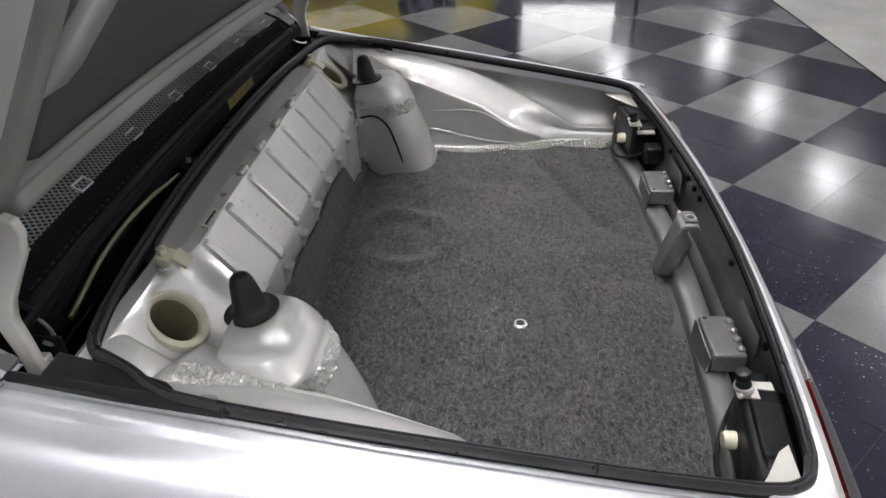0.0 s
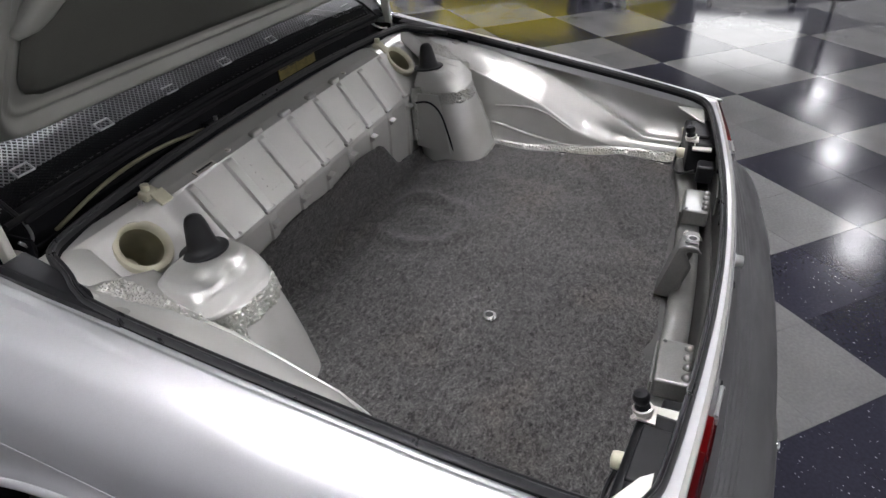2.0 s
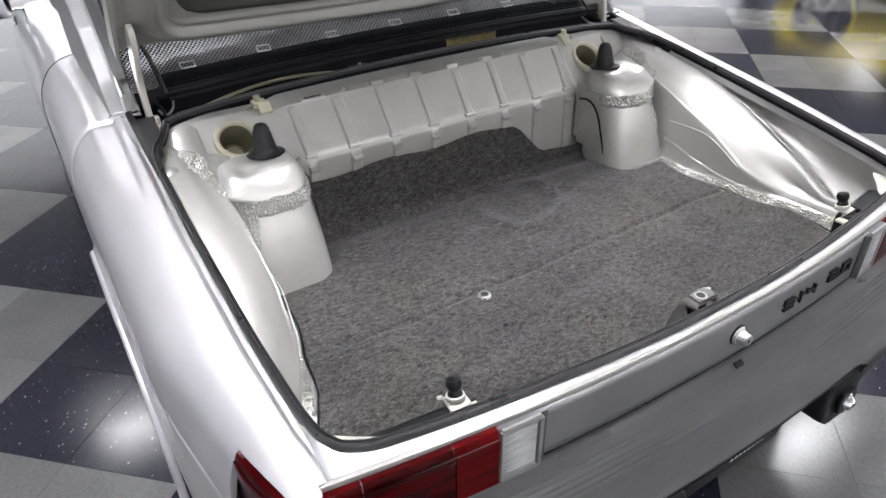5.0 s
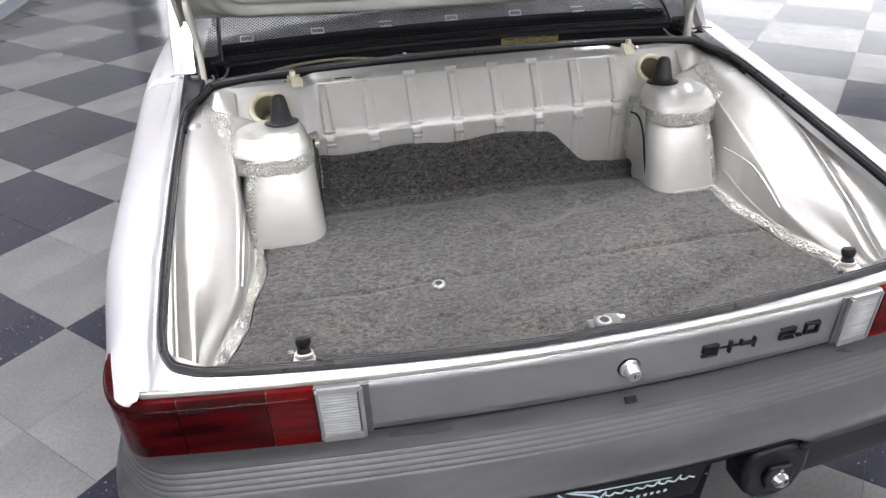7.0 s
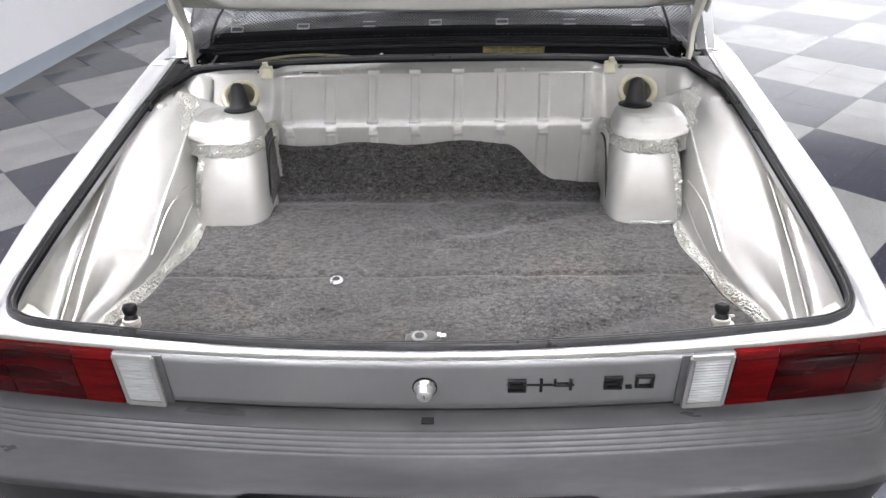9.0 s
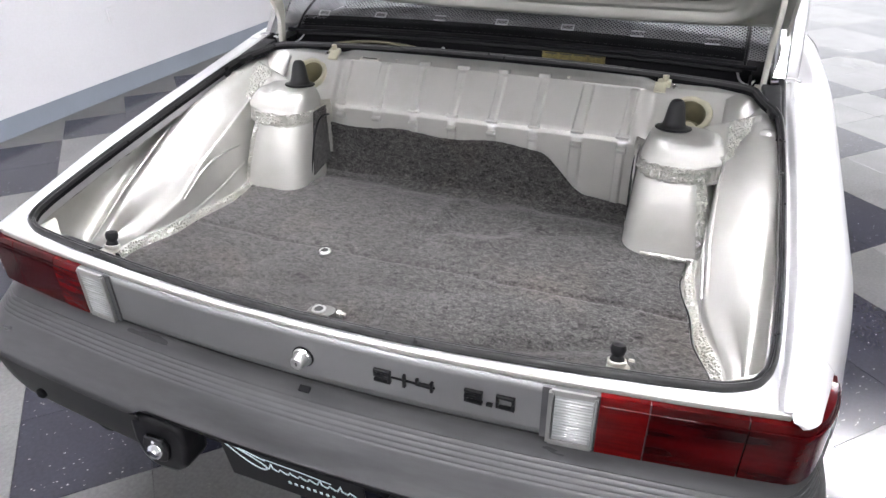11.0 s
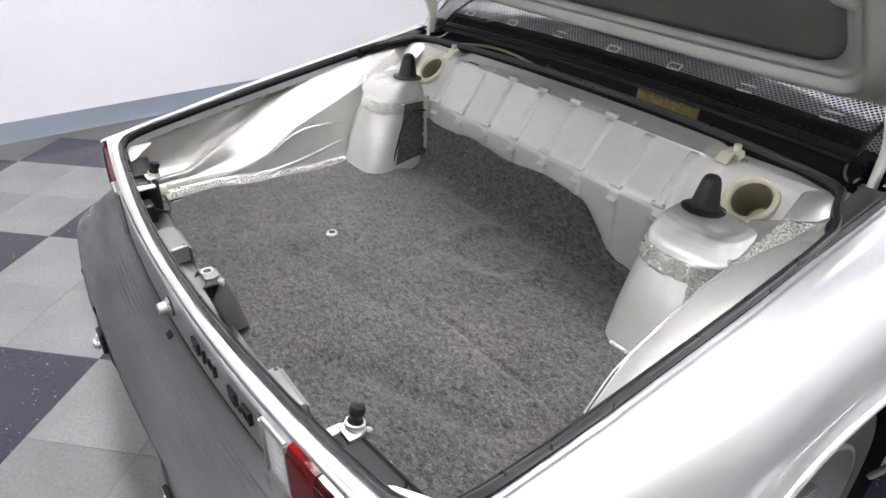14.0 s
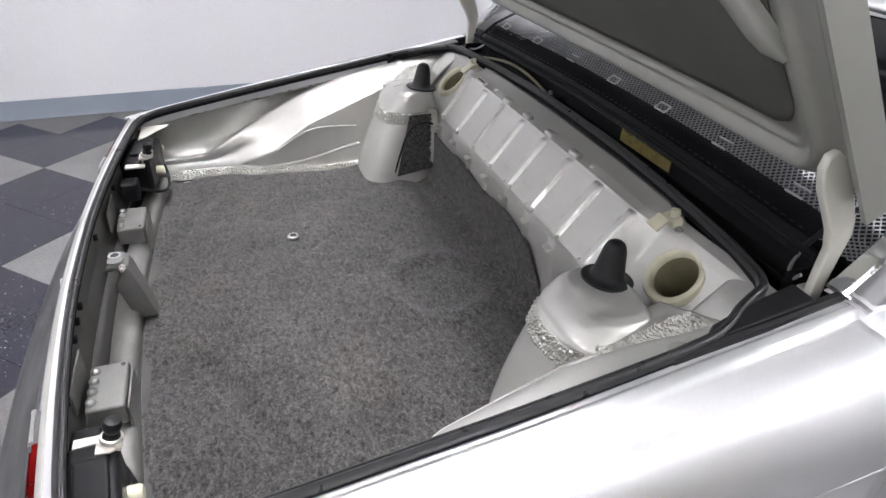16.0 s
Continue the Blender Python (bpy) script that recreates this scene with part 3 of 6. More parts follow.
        sec = [(x - 0.020, zt - 0.004), (x + 0.020, zt + 0.0015)] + [(x + 0.030 + o * math.sin(a) ** 0.88, zt + 0.0015 - DROP * (1 - math.cos(a) ** 0.88)) for a in [math.pi / 2 * q / 9 for q in range(10)]]
        sec += [(SIDE_X, 0.62), (SIDE_X, 0.5), (SIDE_X - 0.012, 0.34), (SIDE_X - 0.035, 0.22)]
        k = u * (len(sec) - 1)
        i = min(int(k), len(sec) - 2)
        px, pz = spline(sec, i, k - i)
        pz -= crease(px, y) if y < 1.55 else 0.0
        pz = max(pz, low(y)) if y < 1.30 else pz
        return (s * (px + out), y, pz)

    flank = part("flank", Geo().grid(shoulder, 90, 90), PAINT, car, "silver flank with door and chrome handle", thick=0.002)
    seam = [shoulder(k / 40, (1.62 - 1.064) / 2.75) for k in range(3, 38)]
    part("door_gap", Geo().tube([(p[0] + s * 0.0005, p[1], p[2] + 0.0005) for p in seam], 0.0022, up=(0, 1, 0)), MATT_BLACK, flank)
    part("door_handle", Geo().box((s * 0.907, 1.80, 0.79), (0.022, 0.13, 0.022), 0.008), CHROME, flank)
    part("sill_trim", Geo().box((s * 0.885, 2.15, 0.27), (0.03, 1.75, 0.05), 0.012), PAINT, flank)
    mir = part("door_mirror", Geo().box((s * 0.97, 2.55, 0.965), (0.15, 0.07, 0.10), 0.022), CHROME, flank, "chrome door mirror")
    part("stalk", Geo().box((s * 0.88, 2.55, 0.915), (0.05, 0.03, 0.06), 0.008), CHROME, mir)
    part("front_wheel_dark", Geo().lathe([(0.0, 0.0), (0.30, 0.0), (0.30, 0.006), (0.0, 0.006)], 40, Matrix.Translation((s * 0.893, 3.31, 0.315)) @ Matrix.Rotation(radians(90 * s), 4, "Y")), MATT_BLACK, flank)
    wheel(car, s * 0.800, AXLE_Y, AXLE_Z, 0.324, 0.170, s, TYRE, ALLOY)
    wheel(car, s * 0.82, 3.31, AXLE_Z, 0.324, 0.165, s, TYRE, ALLOY)

    # roof pillar with chrome edge
    pil = [(0, 0), (0.55, -0.02), (0.62, 0.26), (0.50, 0.285), (0.36, 0.27), (0.16, 0.16), (0.05, 0.06)]
    mm = Matrix(((0, 0, s, s * 0.742), (1, 0, 0, 1.085), (0, 1, 0, 0.970), (0, 0, 0, 1)))
    pillar = part("roof_pillar", Geo().plate(pil, 0.060, mm, 0.006), VINYL, car, "grey vinyl roof pillar with chrome edge")
    strip = [(s * 0.755, 1.068, 0.970), (s * 0.755, 1.125, 1.023), (s * 0.753, 1.235, 1.126), (s * 0.749, 1.43, 1.232), (s * 0.742, 1.60, 1.25)]
    part("chrome_edge", Geo().tube(rounded(strip, passes=2), [(-0.017, -0.003), (0.017, -0.003), (0.017, 0.004), (0.012, 0.009), (-0.012, 0.009), (-0.017, 0.004)], up=(0, -0.7, 0.7)), CHROME, pillar)
    part("chrome_foot", Geo().tube([(s * 0.738, 1.070, 0.970), (s * 0.79, 1.070, 0.971), (s * 0.806, 1.074, 0.967)], [(-0.005, -0.002), (0.005, -0.002), (0.005, 0.002), (-0.005, 0.002)]), CHROME, pillar)
    return wing


for s in (-1, 1):
    fender(s)

# cabin behind the engine lid
part("rear_window", Geo().box((0, 1.50, 1.10), (1.44, 0.012, 0.26), 0.003), DARK_GLASS, car, "dark upright rear window", sharp=30)
part("cabin_bulkhead", Geo().box((0, 1.53, 0.80), (1.5, 0.02, 0.36), 0.004), MATT_BLACK, car)


def roof(u, v):
    return (-0.74 + 1.48 * u, 1.46 + 1.15 * v, 1.225 + 0.03 * math.sin(math.pi * u) ** 0.5 - 0.10 * smooth(0.5, 1.0, v) ** 2)


part("roof_panel", Geo().grid(roof, 24, 12), VINYL, car, "grey roof panel", thick=0.012)
part("windscreen", Geo().grid(lambda u, v: (-0.70 + 1.4 * u, 2.58 + 0.45 * v, 1.16 - 0.26 * v), 8, 4), DARK_GLASS, car, thick=0.006)
part("bonnet", Geo().grid(lambda u, v: (-0.70 + 1.4 * u, 3.0 + 0.85 * v, 0.90 - 0.22 * v ** 2), 8, 10), PAINT, car, thick=0.002)
part("seat_back", Geo().box((0, 1.85, 0.72), (1.3, 0.2, 0.5), 0.05), MATT_BLACK, car)
part("underbody", Geo().box((0, 2.10, 0.24), (1.25, 3.0, 0.08), 0.02), MATT_BLACK, car)
part("engine_block", Geo().box((0, 1.25, 0.50), (0.9, 0.40, 0.42), 0.05), MATT_BLACK, car)

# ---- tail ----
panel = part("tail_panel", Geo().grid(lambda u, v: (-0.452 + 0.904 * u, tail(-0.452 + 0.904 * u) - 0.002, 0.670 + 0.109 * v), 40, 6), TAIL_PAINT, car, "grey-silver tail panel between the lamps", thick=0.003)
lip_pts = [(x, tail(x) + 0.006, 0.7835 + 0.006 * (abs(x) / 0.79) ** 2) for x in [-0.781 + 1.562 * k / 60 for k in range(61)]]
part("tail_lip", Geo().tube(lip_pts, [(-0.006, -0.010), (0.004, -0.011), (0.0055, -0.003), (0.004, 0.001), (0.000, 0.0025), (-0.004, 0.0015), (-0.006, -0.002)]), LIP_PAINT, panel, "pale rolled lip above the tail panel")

part("panel_joint", Geo().tube([(x, tail(x) - 0.0045, 0.6725) for x in [-0.45 + 0.9 * k / 40 for k in range(41)]], 0.0016), MATT_BLACK, panel)
# painted ledge between the lip and the seal
LEDGE = [(0.0, -0.019), (0.15, -0.017), (0.30, -0.008), (0.45, 0.006), (0.60, 0.024), (0.69, 0.038), (0.732, 0.058), (0.750, 0.090), (0.762, 0.120)]


def ledge(u, v):
    x = -0.765 + 1.53 * u
    y0 = tail(x) + 0.007
    y = y0 + (max(lerp_table(LEDGE, abs(x)), y0 + 0.01) - y0) * v
    return (x, y, 0.7848 + 0.004 * (abs(x) / 0.79) ** 2 + (deck(y) - 0.7880) * v)


part("tail_ledge", Geo().grid(ledge, 90, 5), PAINT, panel, "silver painted ledge behind the seal", thick=0.002)
# lock button
lk = Matrix.Translation((0.010, tail(0) - 0.003, 0.724)) @ Matrix.Rotation(radians(90), 4, "X")
lock = part("boot_lock", Geo().lathe([(0.0, 0.0), (0.0185, 0.0), (0.0185, 0.004), (0.0165, 0.0080), (0.0140, 0.0085), (0.0130, 0.012), (0.0125, 0.022), (0.0112, 0.0248), (0.0070, 0.0258), (0.0062, 0.0240), (0.0, 0.0240)], 32, lk), STEEL, panel, "chrome boot lock button")
part("lock_ring", Geo().lathe([(0.0180, 0.0), (0.0210, 0.0), (0.0210, 0.0025), (0.0180, 0.0035)], 32, lk, False), RUBBER, lock)
part("key_slot", Geo().box((0.010, tail(0) - 0.0278, 0.724), (0.0016, 0.002, 0.007)), INK, lock)

# badge of square black strokes
def strokes(parent, layout, zc, h, w, material):
    """Square stroke numerals; layout: (character, x)."""
    seg = {"9": "abcdfg", "1": "e", "4": "bcfg", "2": "abged", "0": "abcdef", ".": "p"}
    for ch, x in layout:
        g, t = Geo(), h * 0.25
        yb = tail(x) - 0.006
        where = {"a": ((0, h / 2), (w, t)), "g": ((0, 0), (w, t)), "d": ((0, -h / 2), (w, t)), "f": ((-w / 2, h / 4), (t, h / 2)), "b": ((w / 2, h / 4), (t, h / 2)),
                 "e": ((0 if ch == "1" else -w / 2, 0 if ch == "1" else -h / 4), (t, h + t if ch == "1" else h / 2)), "c": ((w / 2, -h / 4), (t, h / 2)), "p": ((0, -h / 2), (t * 1.1, t))}
        for k in seg[ch]:
            (dx, dz), (sx, sz) = where[k]
            g.box((x + dx, yb, zc + dz), (sx + t * (sx > t), 0.008, sz), 0.0012)
        part("numeral" if ch != "." else "point", g, material, parent)


badge = part("badge_rail", Geo().box((0.203, tail(0.2) - 0.0045, 0.7262), (0.112, 0.003, 0.004), 0.001), BLACK, panel, "black model badge in square numerals")
strokes(badge, (("9", 0.164), ("1", 0.204), ("4", 0.240), ("2", 0.324), (".", 0.351), ("0", 0.377)), 0.727, 0.021, 0.026, BLACK)


# ---- lamps ----
def lamp_path(x):
    """Place on the lamp's face for a run x that goes on round the corner."""
    if x <= 0.79:
        return Vector((x, tail(x), 0)), Vector((0.2 * x, -1, 0)).normalized()
    a = min(1.0, (x - 0.79) / 0.165) * math.pi / 2
    c = Vector((0.79, 0.150, 0))
    p = c + Vector((0.0555 * math.sin(a), -(0.150 - tail(0.79)) * max(0.0, math.cos(a)), 0))
    return p, Vector((math.sin(a), -math.cos(a), 0)).normalized()


def lens(s, x0, x1, z0, z1, out, ribs=0.0, count=16, base=-0.012, bevel=0.0):
    """A moulded lens: sharp sides, fine horizontal ribs, and a bevel along its top."""
    n = max(6, int((x1 - x0) / 0.008))
    rows = 6 * count if ribs else 12

    def edged(t, steps, a, b):
        k = round(t * steps)
        if k in (0, steps):
            return a if k == 0 else b
        if k in (1, steps - 1):
            return a + 0.0012 if k == 1 else b - 0.0012
        return a + (b - a) * t

    def f(u, v):
        x, z = edged(u, n, x0, x1), edged(v, rows, z0, z1)
        e = min(x - x0, x1 - x, z - z0, z1 - z)
        p, nn = lamp_path(x)
        h = out * smooth(-0.0004, 0.0012, e) + (1 - smooth(-0.0005, 0.0005, e)) * base
        h -= bevel * max(0.0, 1 - (z1 - z) / 0.014) * (e > 0.0005)
        h += ribs * math.sin(v * math.pi * 2 * count) * smooth(0.003, 0.006, e) * (smooth(0.014, 0.018, z1 - z) if bevel else 1)
        q = p + nn * h
        return (s * q.x, q.y, z)
    return Geo().grid(f, n, rows)


def along_lamp(s, x0, x1, z, out, n):
    """Points along the lamp's face."""
    pts = []
    for k in range(n + 1):
        p, nn = lamp_path(x0 + (x1 - x0) * k / n)
        q = p + nn * out
        pts.append((s * q.x, q.y, z))
    return pts


for s in (-1, 1):
    tl = part("tail_lamp", lens(s, 0.432, 0.955, 0.662, 0.7795, 0.0075, base=-0.03), GASKET, car, "red and clear tail lamp with pale frame wrapping the corner")
    part("clear_lens", lens(s, 0.4525, 0.5145, 0.676, 0.7715, 0.0125, ribs=0.0011), CLEAR, tl, "ribbed clear reversing lens")
    fr = Geo()
    ring = [(0.4475, 0.6705), (0.5150, 0.6705), (0.5150, 0.7755), (0.4475, 0.7755)]
    for (xa, za), (xb, zb) in zip(ring, ring[1:] + ring[:1]):
        pts = []
        for k in range(7):
            p, nn = lamp_path(xa + (xb - xa) * k / 6)
            q = p + nn * 0.0105
            pts.append((s * q.x, q.y, za + (zb - za) * k / 6))
        fr.tube(pts, [(-0.0034, -0.005), (0.0034, -0.005), (0.0034, 0.002), (0.0022, 0.0045), (-0.0022, 0.0045), (-0.0034, 0.002)])
    part("lens_frame", fr, LAMP_RIM, tl, "pale lens frame")
    part("red_lens", lens(s, 0.5195, 0.5928, 0.668, LAMP_TOP, 0.0150, bevel=0.007), RED, tl, "bright red lens")
    part("red_lens", lens(s, 0.5930, 0.7286, 0.668, LAMP_TOP, 0.0145, bevel=0.007), RED_DARK, tl, "dark red lens")
    part("red_lens", lens(s, 0.7288, 0.954, 0.668, LAMP_TOP, 0.0145, bevel=0.007), RED_DARK, tl, "dark red lens")
    part("lens_ridge", Geo().tube(along_lamp(s, 0.521, 0.953, LAMP_TOP - 0.0145, 0.0143, 50), 0.0011), RED_DARK, tl, "dark moulded line below the lens's top edge")

# ---- bumper ----
BUMP = [(0.006, 0.676), (-0.004, 0.672), (-0.020, 0.658), (-0.038, 0.645), (-0.058, 0.633), (-0.080, 0.619), (-0.102, 0.605), (-0.118, 0.594), (-0.126, 0.586), (-0.128, 0.576),
        (-0.126, 0.568), (-0.121, 0.540), (-0.115, 0.505), (-0.108, 0.475), (-0.100, 0.450), (-0.080, 0.435)]


def bumper_point(t, k):
    """t from -1 to 1 across the car and round the corners; k along the section."""
    i = min(int(k), len(BUMP) - 2)
    w = k - i
    off = BUMP[i][0] + (BUMP[i + 1][0] - BUMP[i][0]) * w
    z = BUMP[i][1] + (BUMP[i + 1][1] - BUMP[i][1]) * w
    a = abs(t)
    x = 1.10 * a
    if x < 0.74:
        px, py, nx, ny = x, tail(x), 0.12 * x, -1.0
    else:
        b = min(1.0, (x - 0.74) / 0.18) * math.pi / 2
        px, py = 0.74 + 0.118 * math.sin(b), 0.16 - (0.16 - tail(0.74)) * math.cos(b)
        if x > 0.92:
            py += (x - 0.92) * 1.6
        nx, ny = math.sin(b) * 0.45 + 0.09, -math.cos(b)
    d = -off
    fade = 1.0 - 0.72 * smooth(0.70, 0.98, x)
    g = 0.0
    for zc in (0.648, 0.643, 0.638, 0.633, 0.628):
        g += math.exp(-((z - zc) / 0.0012) ** 2)
    d = d * (fade if d > 0 else 1) - 0.0015 * g * (0.45 + 0.55 * smooth(0.10, 0.30, x))
    return (math.copysign(1, t) * (px + nx * d), py + ny * d, z - 0.01 * smooth(0.5, 0.95, x))


fine_k = sorted(set([k * 0.5 for k in range(2 * (len(BUMP) - 1) + 1)] + [2.4 + 0.04 * k for k in range(62)]))


def skin_end(t):
    """Where the grey skin ends: at the crease, or higher over the plate recess."""
    return 9.35 - 1.95 * smooth(0.335, 0.275, 1.10 * abs(t))


def bumper_skin(u, v):
    t = 2 * u - 1
    j = v * (len(fine_k) - 1)
    k = fine_k[min(int(round(j)), len(fine_k) - 1)]
    return bumper_point(t, k if k < 5 else 5 + (k - 5) / (fine_k[-1] - 5) * (skin_end(t) - 5))


bumper = part("rear_bumper", Geo().grid(bumper_skin, 200, len(fine_k) - 1), BUMPER, car, "dull dark grey rear bumper with moulded grooves", thick=0.004)
for s in (-1, 1):
    part("bumper_skirt", Geo().grid(lambda u, v: bumper_point(s * (0.275 + 0.725 * u), 9.35 + 5.65 * v), 70, 16), BUMPER_LOW, bumper, "darker undercut lower face of the bumper", thick=0.003)
# small dark mark below the lock, laid on as a thin box
part("dark_notch", Geo().box((0.014, tail(0) - 0.020, 0.6625), (0.022, 0.012, 0.003), 0.001, Matrix.Rotation(radians(36), 4, "X")), MATT_BLACK, bumper)
recess = Geo().grid(lambda u, v: (-0.34 + 0.68 * u, -0.085 + 0.075 * v, 0.60 - 0.24 * v), 10, 6)
part("plate_recess", recess, MATT_BLACK, bumper, thick=0.004)
part("recess_roof", Geo().grid(lambda u, v: (-0.335 + 0.67 * u, -0.168 + 0.09 * v + 0.1 * (0.335 * (2 * u - 1)) ** 2, 0.586 + 0.010 * v), 16, 3), MATT_BLACK, bumper, thick=0.003)
for s in (-1, 1):
    horn = [(0.335, 0.556), (0.300, 0.572), (0.262, 0.574), (0.215, 0.565), (0.205, 0.53), (0.215, 0.465), (0.245, 0.44), (0.29, 0.435), (0.325, 0.45), (0.338, 0.50)]
    mm = Matrix(((s, 0, 0, 0), (0, 0, -1, -0.100), (0, 1, 0, 0), (0, 0, 0, 1)))
    hn = part("lamp_housing", Geo().plate(horn, 0.062, mm, 0.012), BLACK, bumper, "black housing at the end of the plate recess")
    m2 = Matrix.Translation((s * 0.273, -0.163, 0.507)) @ Matrix.Rotation(radians(90), 4, "X")
    pl = part("plate_lamp", Geo().plate([(-0.030, 0.004), (-0.022, -0.026), (0.0, -0.036), (0.022, -0.026), (0.030, 0.004), (0.022, 0.026), (-0.022, 0.026)], 0.010, m2, 0.003), BLACK, hn, "number plate lamp with clear lens")
    part("clear_lens", Geo().lathe([(0.017, 0.008), (0.016, 0.016), (0.011, 0.022), (0.0, 0.024)], 20, m2 @ Matrix.Translation((0, -0.004, 0))), CHROME, pl)
    for dz in (-0.024, 0.019):
        part("screw", Geo().lathe([(0.003, 0.0), (0.003, 0.012), (0.0, 0.013)], 8, m2 @ Matrix.Translation((0, dz, 0))), STEEL, pl)
    part("bumper_bolt", Geo().lathe([(0.012, 0.0), (0.012, 0.006), (0.006, 0.010), (0.0, 0.010)], 12, Matrix.Translation((s * 0.60, tail(0.6) - 0.130, 0.515)) @ Matrix.Rotation(radians(90), 4, "X")), MATT_BLACK, bumper)
part("exhaust_tip", Geo().lathe([(0.030, 0.0), (0.030, 0.12), (0.026, 0.12), (0.026, 0.01), (0.0, 0.01)], 24, Matrix.Translation((-0.56, 0.06, 0.37)) @ Matrix.Rotation(radians(90), 4, "X")), MATT_BLACK, car, "black exhaust tip")
part("tail_valance", Geo().grid(lambda u, v: (-0.78 + 1.56 * u, 0.10 + 0.16 * v + 0.1 * (0.78 * (2 * u - 1)) ** 2, 0.47 - 0.13 * v), 20, 4), MATT_BLACK, car, thick=0.004)

# number plate with pale script
tilt = Matrix.Translation((0.0, -0.122, 0.502)) @ Matrix.Rotation(radians(98), 4, "X")
plate = part("number_plate", Geo().plate([(-0.152, -0.076), (0.152, -0.076), (0.152, 0.076), (-0.152, 0.076)], 0.002, tilt, 0.0008), PLATE_BLACK, car, "black show plate with pale script lettering")


def ribbon(pts, w):
    return Geo().tube([tilt @ Vector((x, y, 0.0032)) for x, y in pts], [(-w, -0.0006), (w, -0.0006), (w, 0.0006), (-w, 0.0006)], up=tilt.to_3x3() @ Vector((0, 0, 1)))


swash = [(-0.118, 0.052), (-0.132, 0.045), (-0.120, 0.030), (-0.085, 0.012), (-0.058, -0.004), (-0.055, -0.016), (-0.07, -0.022), (-0.10, -0.008), (-0.132, 0.022), (-0.142, 0.040), (-0.13, 0.040), (-0.09, 0.022), (-0.055, 0.012)]
part("script_swash", ribbon([(p.x, p.y) for p in rounded([(x, y, 0) for x, y in swash], passes=2)], 0.0018), PLATE_PALE, plate)
for k in range(9):
    x = -0.052 + 0.021 * k
    h = 0.020 if k in (0, 5, 7) else 0.010
    part("script_stroke", ribbon([(x, -0.012), (x + 0.004 + h * 0.25, -0.012 + h), (x + 0.010, -0.006), (x + 0.019, -0.011)], 0.0016), PLATE_PALE, plate)
part("script_line", ribbon([(-0.06, 0.016), (0.02, 0.012), (0.085, 0.006)], 0.0010), PLATE_PALE, plate)
for k in range(8):
    part("small_bar", Geo().plate([(-0.003, -0.0035), (0.003, -0.0035), (0.003, 0.0035), (-0.003, 0.0035)], 0.0012, tilt @ pose(-0.012 + 0.0135 * k, -0.038, 0.0021)), PLATE_PALE, plate)


# ---- boot interior ----
CARPET_X = [(0.03, 0.700), (0.15, 0.700), (0.22, 0.697), (0.28, 0.689), (0.32, 0.677), (0.37, 0.660), (0.43, 0.644), (0.50, 0.628), (0.58, 0.618), (0.70, 0.62), (0.90, 0.62)]


def carpet_edge(y):
    return lerp_table(CARPET_X, y)


def boot_floor(y):
    return lerp_table([(0.0, 0.603), (0.20, 0.609), (0.41, 0.6165), (0.60, 0.625), (0.72, 0.632), (0.80, 0.637), (0.87, 0.643), (0.95, 0.65)], y)


RIBS = [-0.4125 + 0.1175 * k for k in range(8)]


def front_profile(k, x):
    """Front panel of the boot, from the seal down to the floor."""
    mid = [(1.062, 0.944), (1.030, 0.9585), (0.985, 0.953), (0.962, 0.947), (0.955, 0.940), (0.915, 0.890), (0.880, 0.846), (0.875, 0.838), (0.872, 0.828), (0.870, 0.76), (0.868, 0.60)]
    end = [(1.035, 0.930), (1.012, 0.950), (0.995, 0.943), (0.985, 0.930), (0.975, 0.915), (0.945, 0.875), (0.905, 0.835), (0.895, 0.825), (0.885, 0.812), (0.880, 0.74), (0.878, 0.60)]
    w = smooth(0.425, 0.475, abs(x))
    i = min(int(k), len(mid) - 2)
    t = k - i
    p = [mid[i][j] + (mid[i + 1][j] - mid[i][j]) * t for j in (0, 1)]
    q = [end[i][j] + (end[i + 1][j] - end[i][j]) * t for j in (0, 1)]
    y, z = p[0] + (q[0] - p[0]) * w, p[1] + (q[1] - p[1]) * w
    y -= 0.035 * (x / 0.70) ** 2 * smooth(4.0, 1.0, k) * (1 - w)
    return y, z


def front_point(u, v):
    x = -0.735 + 1.47 * u
    k = 10 * v
    y, z = front_profile(k, x)
    r = 0.0
    for c in RIBS:
        wide = 0.0125 if abs(abs(c) - 0.293) > 0.01 else 0.016
        lean = x - c + (0.003 - 0.0018 * (c + 0.41) / 0.1175) * smooth(7.0, 3.5, k)
        r = max(r, smooth(wide, wide - (0.003 if lean < 0 else 0.007), abs(lean)))
    up = smooth(3.2, 4.5, k) * smooth(7.4, 6.5, k)
    down = smooth(7.9, 8.4, k)
    y -= 0.0070 * r * up + 0.0060 * r * down
    z += 0.003 * r * up
    return (x, y + wob(x, y, z, 9.0, 0.0012), z)


CUPS = {k: Matrix.Translation((k * 0.560, 0.957, 0.893)) @ Matrix.Rotation(radians(42), 4, "X") for k in (-1, 1)}
panel_geo = Geo().grid(front_point, 620, 120)


def near_cup(f):
    c = sum((Vector(panel_geo.v[i]) for i in f), Vector()) / len(f)
    q = CUPS[-1 if c.x < 0 else 1].inverted() @ c
    return math.hypot(q.x, q.y) < 0.047 and abs(q.z) < 0.06


panel_geo.f = [f for f in panel_geo.f if not near_cup(f)]
fp = part("boot_front_panel", panel_geo, PAINT_IN, car, "silver ribbed front panel of the boot", thick=0.002)
